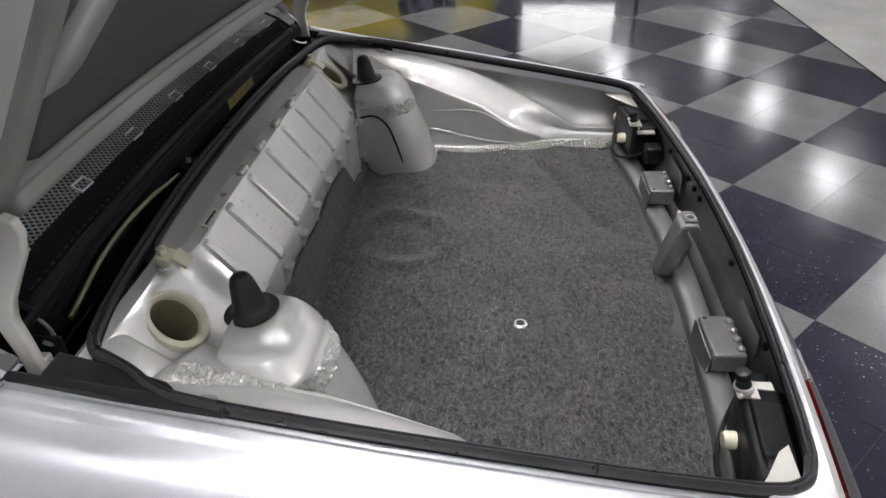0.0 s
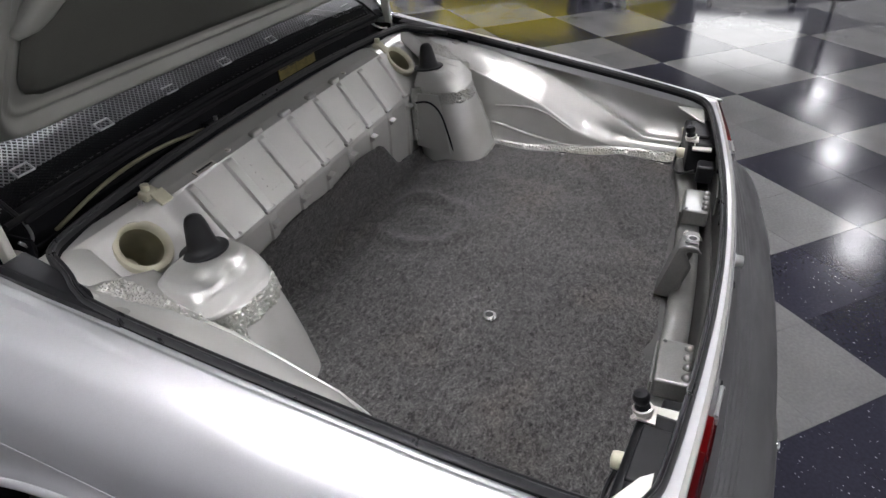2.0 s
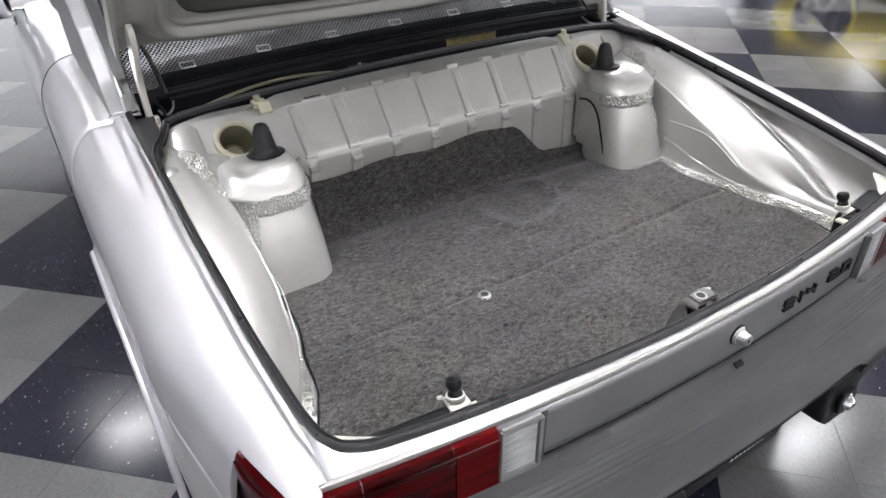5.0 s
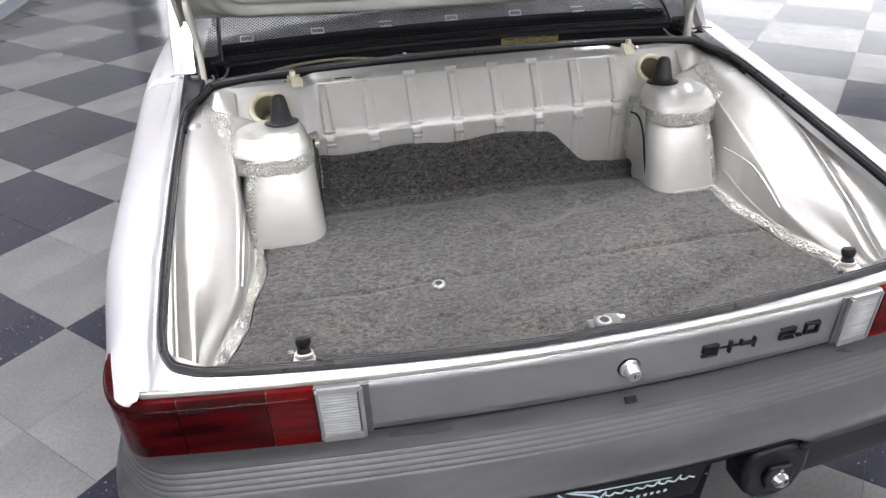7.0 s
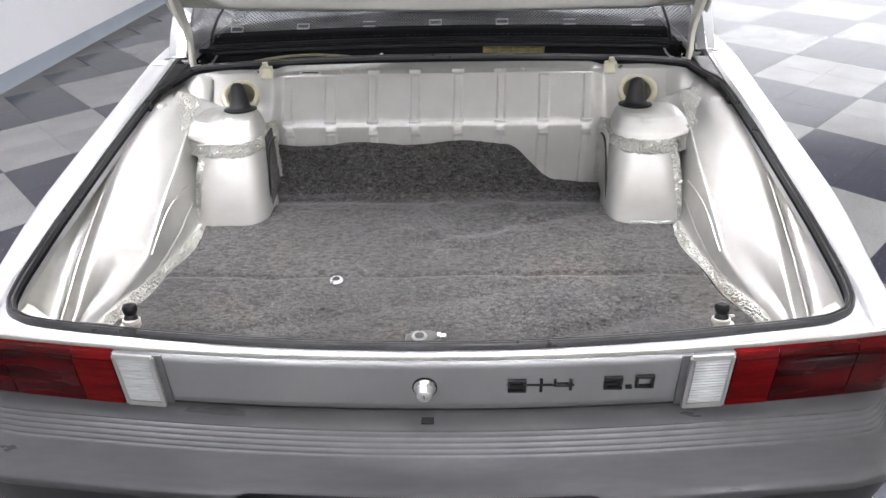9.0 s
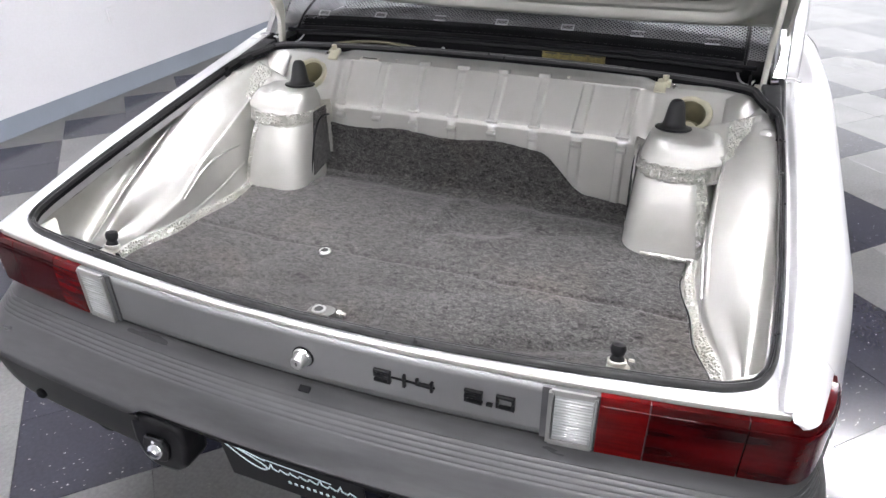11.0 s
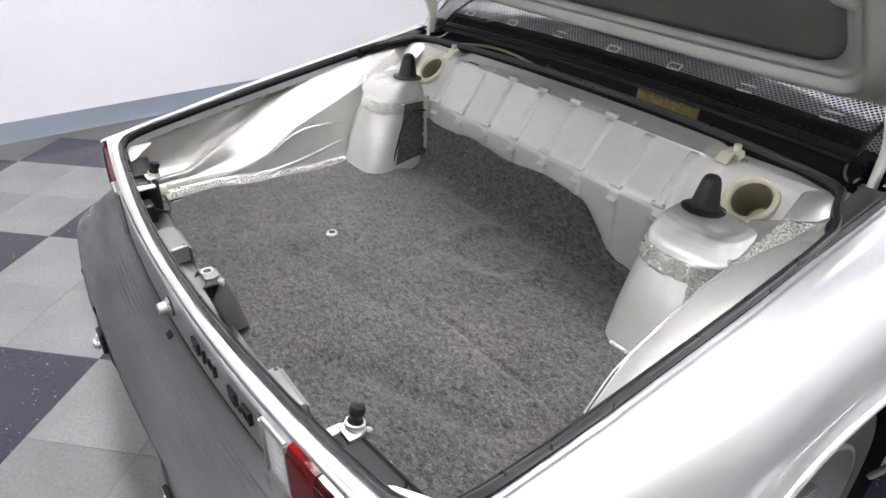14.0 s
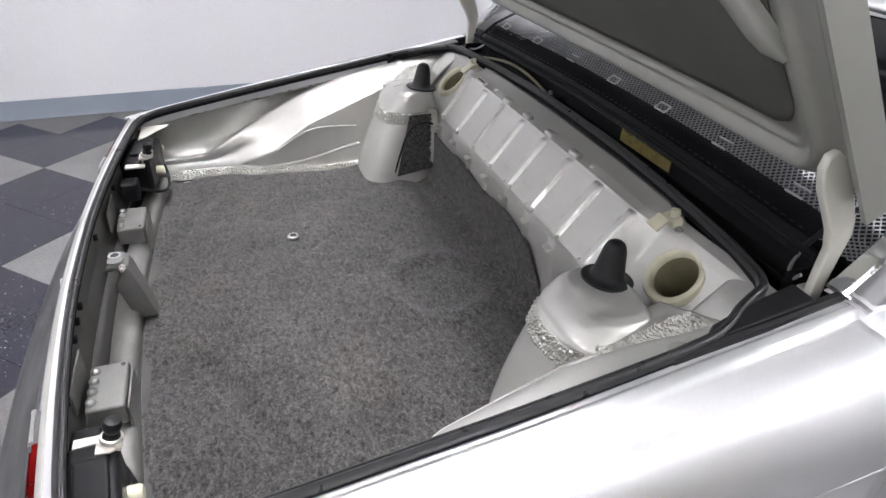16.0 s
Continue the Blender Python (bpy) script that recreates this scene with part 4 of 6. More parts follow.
for c in RIBS:
    y, z = front_profile(8.15, c)
    part("pressed_tab", Geo().plate([(0.0, 0.0), (-0.016, -0.004), (-0.016, -0.010), (0.0, -0.022)], 0.026, Matrix(((0, 0, 1, c - 0.012), (1, 0, 0, y - 0.001), (0, 1, 0, z - 0.001), (0, 0, 0, 1))), 0.0025), PAINT_IN, fp)
    y, z = front_profile(6.7, c)
    part("pressed_tab", Geo().box((c, y - 0.004, z + 0.002), (0.034, 0.012, 0.008), 0.003, Matrix.Rotation(radians(15), 4, "X")), PAINT_IN, fp)
for c in (-0.176, -0.059, 0.059, 0.176):
    y, z = front_profile(2.6, c)
    part("pressed_dimple", Geo().box((c, y - 0.002, z + 0.003), (0.036, 0.016, 0.014), 0.005), PAINT_IN, fp)
for c in (-0.27, 0.24):
    y, z = front_profile(2.4, c)
    part("bolt_head", Geo().lathe([(0.006, 0), (0.006, 0.004), (0.0, 0.005)], 8, pose(c, y, z)), ZINC, fp)
y, z = front_profile(2.6, -0.355)
idp = part("stamped_plate", Geo().box((-0.355, y - 0.002, z + 0.002), (0.062, 0.014, 0.003), 0.001, Matrix.Rotation(radians(18), 4, "X")), ZINC, fp, "small stamped metal plate")
part("plate_bar", Geo().box((-0.355, y - 0.0022, z + 0.0042), (0.046, 0.004, 0.001), 0.0, Matrix.Rotation(radians(18), 4, "X")), INK, idp)
for i in range(5):
    part("spot_weld", Geo().lathe([(0.0022, 0), (0.0018, 0.0012), (0, 0.0015)], 8, Matrix.Translation((-0.255 + 0.003 * (i % 2), 0.946 - 0.0115 * i, 0.9295 - 0.0143 * i)) @ Matrix.Rotation(radians(52), 4, "X")), PAINT_IN, fp)
for c in (-0.23, -0.12, 0.0, 0.115, 0.23):
    for i in range(4):
        part("spot_weld", Geo().lathe([(0.0022, 0), (0.0018, 0.0012), (0, 0.0015)], 8, Matrix.Translation((c - 0.018 + 0.012 * i, 0.8925, 0.8625)) @ Matrix.Rotation(radians(52), 4, "X")), PAINT_IN, fp)


CREASE = [(0.035, 0.622), (0.18, 0.634), (0.244, 0.668), (0.341, 0.727), (0.434, 0.774), (0.535, 0.822), (0.637, 0.858), (0.75, 0.884), (0.90, 0.905), (1.04, 0.92)]
BULGE = [(0.035, (0.715, 0.615)), (0.18, (0.708, 0.625)), (0.30, (0.695, 0.645)), (0.42, (0.664, 0.698)), (0.522, (0.652, 0.766)), (0.62, (0.651, 0.803)), (0.705, (0.653, 0.835)), (0.80, (0.66, 0.862)), (1.04, (0.68, 0.90))]


def side_tub(s):
    """Wheel-house and inner wing of the boot on one side."""
    def sec(y):
        xc, zf = carpet_edge(y), boot_floor(y) - 0.012
        za = lerp_table(CREASE, y)
        xb, zb = lerp_table(BULGE, y)
        xb = max(xb, xc + 0.018 + 0.012 * smooth(0.42, 0.30, y))
        zb = max(zb, zf + 0.048)
        band = min(0.027, xb - xc)
        za = max(za, zb + 0.006 if y < 0.3 else za)
        d, rx = deck(y), rim_x(y)
        hump = 0.016 * smooth(0.25, 0.40, y)
        return [(xc - 0.03, zf), (xc + 0.002, zf + 0.003), (xc + 0.5 * band, zf + 0.018), (xc + band, zf + 0.033), (xb - 0.003, zb - 0.012), (xb + 0.004, zb + 0.002),
                (xb + 0.020, zb + 0.30 * (za - zb) + 0.5 * hump), (0.5 * (xb + 0.755), zb + 0.66 * (za - zb) + hump), (0.742, za + 0.013), (0.764, za + 0.007), (0.776, za), (0.784, min(za - 0.004, d - 0.05)), (0.802, min(za + 0.004, d - 0.048)),
                (0.820, min(za + 0.02 + 0.1 * (d - za), d - 0.046)), (0.828, min(za + 0.55 * (d - za), d - 0.042)), (0.826, d - 0.040), (0.806, d - 0.032), (rx + 0.012, d - 0.026), (rx + 0.002, d - 0.034)]

    def f(u, v):
        y = 0.035 + 1.0 * v
        q = sec(y)
        k = u * (len(q) - 1)
        i = min(int(k), len(q) - 2)
        w = k - i
        x, z = spline(q, i, w)
        return (s * x, y, z)

    tub = part("wheel_house", Geo().grid(f, 108, 110), PAINT_IN, car, "silver inner wing and wheel housing of the boot", thick=0.002, sharp=60)
    # thin scored line and lower flange
    part("crease_flange", Geo().tube([(s * 0.777, y, lerp_table(CREASE, y) + 0.002) for y in [0.19 + 0.50 * k / 40 for k in range(41)]], 0.0034), PAINT_IN, tub)
    step = rounded([(s * 0.640, 0.668, 0.752), (s * 0.641, 0.600, 0.757), (s * 0.640, 0.519, 0.756), (s * 0.653, 0.425, 0.692)], passes=3)
    part("pressed_step", Geo().tube(step, [(-0.0015, -0.003), (0.0015, -0.003), (0.0008, -0.0004), (-0.0008, -0.0004)], up=(-s, 0, 0)), PAINT_IN, tub)
    lower = []
    for k in range(34):
        y = 0.395 + 0.285 * k / 33
        q = Vector(f((3.05 + 0.25 * smooth(0.40, 0.66, y)) / 18, (y - 0.035) / 1.0))
        lower.append(tuple(q + Vector((-s * 0.001, 0, 0))))
    part("lower_flange", Geo().tube(lower, [(-0.009, -0.005), (0.009, -0.005), (0.006, -0.0012), (0.002, 0.0012), (-0.002, 0.0012), (-0.006, -0.0012)], up=(-s, 0, 0.5)), PAINT_IN, tub)
    # sealer along the carpet
    runs = {}

    def along(i, j):
        # from the carpet's edge up the panel, by length
        v = 0.035 + 0.590 * j
        if j not in runs:
            table, last, total = [], None, 0.0
            for k in range(90):
                u = (0.9 + 0.05 * k) / 18
                p = Vector(f(u, v))
                total += (p - last).length if last else 0.0
                last = p
                table.append((total, u))
            runs[j] = table
        y = v + 0.035
        wide = 0.040 + 0.008 * noise.noise(Vector((y * 45, 3 + s, 0))) + 0.010 * smooth(0.24, 0.12, y) - 0.010 * smooth(0.50, 0.60, y)
        return (lerp_table(runs[j], wide * i), v)

    part("seam_sealer", sealer_on(f, along, 26, 330, Vector((0, 0.45, 1.1))), SEALER, tub, "lumpy painted seam sealer")
    # white gusset in the rear corner
    gus = [(0.0, -0.010), (0.108, -0.016), (0.094, 0.002), (0.052, 0.030), (0.018, 0.056), (0.0, 0.066)]
    mm = Matrix(((-s, 0, 0, s * 0.752), (0, 1, 0, 0.060), (0, 0, 1, 0.768), (0, 0, 0, 1)))
    part("corner_gusset", Geo().plate(gus, 0.004, mm, 0.0015), IVORY_PAINT, tub, "pale painted corner gusset")
    # torn rubber edge under the rim
    rag = []
    for k in range(70):
        y = 0.16 + 0.70 * k / 69
        rag.append((s * (rim_x(y) + 0.007), y, deck(y) - 0.029 + wob(y * 3, s, 0, 14.0, 0.005)))
    if s < 0:
        part("rim_undersealing", rough_strip(rag, 0.007, 0.002, (-s, 0, 0)), RUBBER, tub, "ragged black underseal below the rim")
    return tub


def pebbles(q):
    """Rounded beads of brushed sealer, about six millimetres across."""
    d = noise.voronoi(q * 150.0 + Vector((1, 1, 1)) * noise.noise(q * 40.0))[0]
    return 0.0042 * smooth(0.02, 0.42, d[1] - d[0])


def sealer_on(f, at, n, m, centre, h=0.0012):
    """Sealer brushed on a surface f(u, v); at(i, j) with i, j from 0 to 1 gives its (u, v); it rises towards the point centre."""
    g = Geo()
    for j in range(m + 1):
        for i in range(n + 1):
            u, v = at(i / n, j / m)
            p = Vector(f(u, v))
            a, b = Vector(f(u + 1e-3, v)) - p, Vector(f(u, v + 1e-3)) - p
            q = a.cross(b)
            q = q.normalized() if q.length > 1e-12 else Vector((0, 0, 1))
            if q.dot(centre - p) < 0:
                q = -q
            e = min(i, n - i, 3 * j, 3 * (m - j))
            edge = min(1.0, e / 4.0)
            g.v.append(tuple(p + q * ((h + 0.0012 * noise.noise(p * 55.0) + pebbles(p)) * edge - 0.0012 * (1 - edge))))
    for j in range(m):
        for i in range(n):
            a = j * (n + 1) + i
            g.f.append((a, a + 1, a + n + 2, a + n + 1))
    return g


def rough_strip(pts, w, h, up):
    """A band with lumps, as brushed-on sealer has."""
    g = Geo()
    n, m = len(pts), 27
    upv = Vector(up).normalized()
    P = [Vector(p) for p in pts]
    o = len(g.v)
    for i, p in enumerate(P):
        t = (P[min(i + 1, n - 1)] - P[max(i - 1, 0)]).normalized()
        side = t.cross(upv).normalized()
        top = side.cross(t).normalized()
        ww = w * (1 + 0.28 * noise.noise(p * 38.0))
        for k in range(m):
            a = -1 + 2 * k / (m - 1)
            q = p + side * ww * a
            lump = 0.45 * h * (1 - a * a) ** 0.5 + (0.4 * h * noise.noise(q * 60.0) + pebbles(q)) * (1 - a ** 6) + 0.0008
            g.v.append(tuple(q + top * lump))
    for i in range(n - 1):
        for k in range(m - 1):
            a = o + i * m + k
            g.f.append((a, a + 1, a + m + 1, a + m))
    # underside
    o2 = len(g.v)
    for i, p in enumerate(P):
        t = (P[min(i + 1, n - 1)] - P[max(i - 1, 0)]).normalized()
        side = t.cross(upv).normalized()
        top = side.cross(t).normalized()
        g.v += [tuple(p - side * w * 0.9 - top * 0.004), tuple(p + side * w * 0.9 - top * 0.004)]
    for i in range(n - 1):
        a = o2 + 2 * i
        g.f += [(a, a + 2, a + 3, a + 1)]
        g.f += [(o + i * m, o + (i + 1) * m, a + 2, a), (o + i * m + m - 1, a + 1, a + 3, o + (i + 1) * m + m - 1)]
    return g


def tower(s):
    """Suspension tower with its cap, filler cup and clip."""
    levels = [(0.598, 0.108, 0.108, 0.562, 0.763, 3.4), (0.640, 0.1055, 0.1055, 0.561, 0.767, 3.3), (0.70, 0.1005, 0.1005, 0.558, 0.777, 3.0), (0.76, 0.094, 0.094, 0.555, 0.790, 2.7),
              (0.800, 0.0880, 0.0880, 0.552, 0.800, 2.5), (0.822, 0.0855, 0.0845, 0.551, 0.806, 2.5), (0.838, 0.090, 0.081, 0.556, 0.810, 2.7), (0.846, 0.098, 0.076, 0.565, 0.813, 3.4), (0.853, 0.0975, 0.0725, 0.566, 0.814, 3.6),
              (0.872, 0.0885, 0.0610, 0.563, 0.819, 3.8), (0.8835, 0.081, 0.0520, 0.561, 0.823, 3.8), (0.8895, 0.072, 0.044, 0.557, 0.828, 3.4), (0.8925, 0.055, 0.034, 0.551, 0.834, 3.0), (0.893, 0.028, 0.018, 0.541, 0.842, 2.2), (0.893, 0.001, 0.001, 0.530, 0.846, 2.0)]

    def f(u, v):
        k = v * (len(levels) - 1)
        i = min(int(k), len(levels) - 2)
        w = k - i
        z, rx, ry, cx, cy, e = (a + (b - a) * w for a, b in zip(levels[i], levels[i + 1]))
        a = 2 * math.pi * u
        c, t = math.cos(a), math.sin(a)
        x = cx + rx * math.copysign(abs(c) ** (2 / e), c)
        y = cy + ry * math.copysign(abs(t) ** (2 / e), t)
        up = smooth(0.848, 0.862, z)
        dent = 0.008 * math.exp(-(((x - 0.598) / 0.020) ** 2 + ((y - 0.790) / 0.022) ** 2)) + 0.005 * math.exp(-(((x - 0.545) / 0.016) ** 2 + ((y - 0.772) / 0.014) ** 2))
        return (s * x, y + 0.6 * dent * up, z - dent * up + wob(x, y, z, 16.0, 0.0026) * up)

    tw = part("suspension_tower", Geo().grid(f, 96, 84, close_u=True), PAINT_IN, car, "silver suspension tower with lumpy seam sealer and black cap", sharp=60)
    # sealer round the shoulder, down the outer joint and the inner joint

    def shoulder_band(i, j):
        u = 0.40 + 0.68 * j
        w = 0.012 * noise.noise(Vector((u * 30, s, 0)))
        return (u, 0.295 + w + (0.150 + 0.5 * w) * i)

    def corner_band(i, j):
        w = 0.010 * noise.noise(Vector((j * 12, 5 + s, 0)))
        return (0.838 + w + 0.075 * i, 0.06 + 0.26 * j)

    far = Vector((0, -3.0, 2.0))
    part("seam_sealer", sealer_on(f, shoulder_band, 26, 300, far), SEALER, tw, "lumpy painted seam sealer")
    part("seam_sealer", sealer_on(f, corner_band, 26, 110, far), SEALER, tw, "lumpy painted seam sealer")
    if s > 0:
        foot = [Vector(f(0.70 + 0.27 * k / 200, (boot_floor(0.70) + 0.005 - 0.598) / 0.042 / 14)) for k in range(201)]
        part("seam_sealer", band_on(foot, Vector((s * 0.556, 0.782, 0.80)), 0.0055), SEALER, tw, "lumpy painted seam sealer")
    inner = [Vector((s * 0.457, 0.858, 0.685 + 0.165 * k / 130)) for k in range(131)]
    part("seam_sealer", rough_strip(inner, 0.017, 0.005, (-0.6 * s, -0.7, 0)), SEALER, tw, "lumpy painted seam sealer")
    def apron(u, v):
        return (s * (0.600 + 0.125 * u), 0.742 + 0.160 * v + 0.02 * u, 0.836 + 0.042 * u + 0.046 * v - 0.05 * smooth(0.12, 0.0, v) + wob(u, v, s, 5.0, 0.003))

    part("tower_apron", Geo().grid(apron, 20, 30), PAINT_IN, tw, thick=0.002, sharp=70)
    part("seam_sealer", sealer_on(apron, lambda i, j: (0.42 + 0.05 * noise.noise(Vector((j * 9, s, 0))) + 0.48 * i, 0.02 + 0.95 * j), 34, 110, Vector((0, 0.3, 2.0))), SEALER, tw, "lumpy painted seam sealer")
    part("seam_sealer", sealer_on(apron, lambda i, j: (0.02 + 0.95 * j, 0.0 + 0.22 * i), 26, 80, Vector((0, 0.3, 2.0))), SEALER, tw, "lumpy painted seam sealer")
    part("sealer_blob", Geo().lathe([(0.0, 0.0), (0.019, 0.002), (0.021, 0.008), (0.014, 0.014), (0.0, 0.016)], 14, pose(s * 0.742, 0.835, 0.898, 25, 0, 20)), SEALER, tw)

    part("tower_web", Geo().plate([(0.750, 0.650), (0.862, 0.668), (0.862, 0.835), (0.790, 0.835)], 0.005, Matrix(((0, 0, s, s * 0.4545), (1, 0, 0, 0), (0, 1, 0, 0), (0, 0, 0, 1))), 0.0015), CARPET if s < 0 else PAINT_IN, tw, "carpeted web between tower and front panel" if s < 0 else "flat web between tower and front panel")
    # dark tube put in for the shaded gap between carpet and tower
    part("edge_trim", Geo().tube(rounded([(s * 0.452, 0.860, 0.806), (s * 0.452, 0.815, 0.815), (s * 0.4535, 0.780, 0.783), (s * 0.4555, 0.760, 0.72), (s * 0.460, 0.742, 0.655)], passes=2), 0.0030), RUBBER, tw)
    # rubber cap with brim
    cm = Matrix.Translation((s * 0.530, 0.846, 0.8905)) @ Matrix.Rotation(radians(-7), 4, "X")
    part("rubber_cap", Geo().lathe([(0.020, -0.004), (0.040, -0.002), (0.0435, 0.0005), (0.0440, 0.0025), (0.0425, 0.0045), (0.0330, 0.0058), (0.0285, 0.009), (0.0262, 0.016), (0.0232, 0.032), (0.0205, 0.048), (0.0180, 0.059), (0.0145, 0.067), (0.009, 0.071), (0.0, 0.0725)], 36, cm), CAP_RUBBER, tw, "black rubber tower cap like a brimmed hat")
    # filler cup behind the cap
    fm = Matrix.Translation((s * 0.560, 0.957, 0.893)) @ Matrix.Rotation(radians(42), 4, "X")
    cup = part("drain_cup", Geo().lathe([(0.040, -0.106), (0.048, -0.055), (0.0560, -0.010), (0.0560, 0.002), (0.0535, 0.0065), (0.0480, 0.0080), (0.0430, 0.0065), (0.0400, 0.002), (0.0390, -0.006)], 40, fm, False), IVORY, tw, "yellowed ivory plastic cup with round opening")
    part("cup_inside", Geo().lathe([(0.0, -0.100), (0.0365, -0.098), (0.038, -0.006), (0.0392, -0.003)], 40, fm, False), IVORY_DIM, cup, "stained inside of the cup, darkened for depth")
    part("cup_floor", Geo().lathe([(0.0, -0.0985), (0.024, -0.0985), (0.024, -0.084), (0.022, -0.082), (0.0, -0.082)], 20, fm), IVORY, cup)
    # ivory clip on the flange
    cl = part("ivory_clip", Geo().box((s * 0.485, 0.988, 0.957), (0.034, 0.022, 0.014), 0.003, Matrix.Rotation(radians(15), 4, "X")), IVORY, tw, "ivory plastic stay clip")
    part("clip_tongue", Geo().box((s * 0.478, 0.966, 0.951), (0.030, 0.030, 0.006), 0.002, Matrix.Rotation(radians(38), 4, "X")), IVORY, cl)
    part("clip_post", Geo().lathe([(0.008, 0.0), (0.008, 0.014), (0.0, 0.016)], 14, pose(s * 0.487, 0.991, 0.962)), IVORY, cl)
    part("clip_screw", Geo().lathe([(0.007, 0.0), (0.007, 0.004), (0.004, 0.006), (0.0, 0.006)], 10, pose(s * 0.512, 0.985, 0.950, 20)), STEEL, cl)
    part("outer_pressing", Geo().grid(lambda u, v: (s * (0.64 + 0.09 * u), 0.905 + 0.10 * v, 0.862 + 0.085 * v + 0.018 * math.sin(math.pi * u) * math.sin(math.pi * v)), 12, 12), PAINT_IN, tw, thick=0.002)
    return tw


def band_on(pts, centre, w):
    """Sealer that lies on a tower's wall."""
    g = Geo()
    n, m = len(pts), 23
    for i, p in enumerate(pts):
        out = Vector((p.x - centre.x, p.y - centre.y, 0)).normalized()
        ww = w * (1 + 0.3 * noise.noise(p * 40.0))
        for k in range(m):
            a = -1 + 2 * k / (m - 1)
            q = p + Vector((0, 0, 1)) * ww * a
            lump = 0.0022 * (1 - a * a) ** 0.5 + (0.0018 * noise.noise(q * 60.0) + pebbles(q)) * (1 - a ** 6) + 0.0012
            g.v.append(tuple(q + out * lump))
    for i in range(n - 1):
        for k in range(m - 1):
            a = i * m + k
            g.f.append((a, a + 1, a + m + 1, a + m))
    return g


for s in (-1, 1):
    side_tub(s)
    tower(s)

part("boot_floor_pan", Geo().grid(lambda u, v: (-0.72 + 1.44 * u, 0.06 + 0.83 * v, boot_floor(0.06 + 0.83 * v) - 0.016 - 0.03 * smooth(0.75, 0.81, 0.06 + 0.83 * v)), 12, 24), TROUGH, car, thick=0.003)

# rear inside: wall, trough, beam, boxes, latch
def rear_wall(u, v):
    x = -0.77 + 1.54 * u
    y = tail(x)
    prof = [(0.014, 0.782), (0.018, 0.772), (0.016, 0.72), (0.016, 0.70), (0.020, 0.67), (0.022, 0.64), (0.022, 0.62)]
    k = v * (len(prof) - 1)
    i = min(int(k), len(prof) - 2)
    w = k - i
    return (x, y + prof[i][0] + (prof[i + 1][0] - prof[i][0]) * w, prof[i][1] + (prof[i + 1][1] - prof[i][1]) * w)


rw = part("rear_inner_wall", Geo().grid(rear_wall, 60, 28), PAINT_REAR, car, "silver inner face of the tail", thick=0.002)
part("rear_trough", Geo().grid(lambda u, v: (-0.76 + 1.52 * u, tail(-0.76 + 1.52 * u) + 0.024 + 0.11 * v, 0.640 - 0.06 * math.sin(math.pi * min(1, v * 1.4)) - 0.04 * v), 40, 10), TROUGH, rw, "trough behind the carpet, coloured dark as unlit", thick=0.002)
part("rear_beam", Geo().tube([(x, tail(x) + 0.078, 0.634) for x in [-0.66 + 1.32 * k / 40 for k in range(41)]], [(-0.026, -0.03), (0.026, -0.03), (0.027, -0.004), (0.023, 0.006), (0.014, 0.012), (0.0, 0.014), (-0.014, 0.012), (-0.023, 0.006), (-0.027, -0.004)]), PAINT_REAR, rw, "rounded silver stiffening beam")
for k in (-1, 1):
    c = 0.315 * k
    yb = tail(0.3)
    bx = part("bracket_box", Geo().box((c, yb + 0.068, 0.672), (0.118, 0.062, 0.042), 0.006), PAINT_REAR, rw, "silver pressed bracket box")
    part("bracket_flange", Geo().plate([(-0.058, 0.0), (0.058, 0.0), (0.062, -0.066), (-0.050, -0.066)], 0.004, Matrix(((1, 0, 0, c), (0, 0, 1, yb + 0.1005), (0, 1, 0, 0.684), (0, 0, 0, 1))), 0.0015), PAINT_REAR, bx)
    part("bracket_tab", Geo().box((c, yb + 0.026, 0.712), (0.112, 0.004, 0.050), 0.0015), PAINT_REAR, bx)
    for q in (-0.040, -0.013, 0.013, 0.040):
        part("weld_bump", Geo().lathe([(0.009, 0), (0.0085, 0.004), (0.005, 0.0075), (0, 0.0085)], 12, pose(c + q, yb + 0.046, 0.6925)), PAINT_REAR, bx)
    part("hole", Geo().lathe([(0.004, 0), (0.004, 0.0012), (0, 0.0012)], 10, pose(c - 0.050 * k, yb + 0.090, 0.6932)), INK, bx)

for c in (0.13, 0.18, 0.235, -0.14, -0.40, 0.40):
    part("black_clip", Geo().box((c, tail(c) + 0.022, 0.742), (0.014, 0.010, 0.012), 0.003), RUBBER, rw)


def latch_skin(u, v):
    # front face with rounded folds and two returned sides
    y, z, w = lerp_table([(0.0, (0.020, 0.7590, 0.025)), (0.16, (0.046, 0.7585, 0.025)), (0.24, (0.056, 0.752, 0.026)), (0.34, (0.061, 0.737, 0.027)), (0.70, (0.076, 0.680, 0.027)), (1.0, (0.090, 0.622, 0.022))], v)
    q = 2 * u - 1
    a = abs(q)
    if a < 0.62:
        return (w * q / 0.62, y, z)
    k = (a - 0.62) / 0.38
    return (math.copysign(w + 0.002 * math.sin(math.pi * k), q), y - (0.008 + 0.032 * smooth(0.15, 0.5, v)) * k, z - 0.012 * k * (1 - v))


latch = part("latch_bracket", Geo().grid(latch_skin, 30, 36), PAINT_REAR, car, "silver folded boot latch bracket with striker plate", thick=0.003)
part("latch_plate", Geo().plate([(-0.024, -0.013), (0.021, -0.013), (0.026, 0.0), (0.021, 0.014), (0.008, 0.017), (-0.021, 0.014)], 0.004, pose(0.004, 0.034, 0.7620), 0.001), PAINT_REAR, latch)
part("latch_hole", Geo().lathe([(0.0085, 0), (0.0085, 0.0008), (0.0, 0.0008)], 16, pose(-0.002, 0.034, 0.7666)), INK, latch)
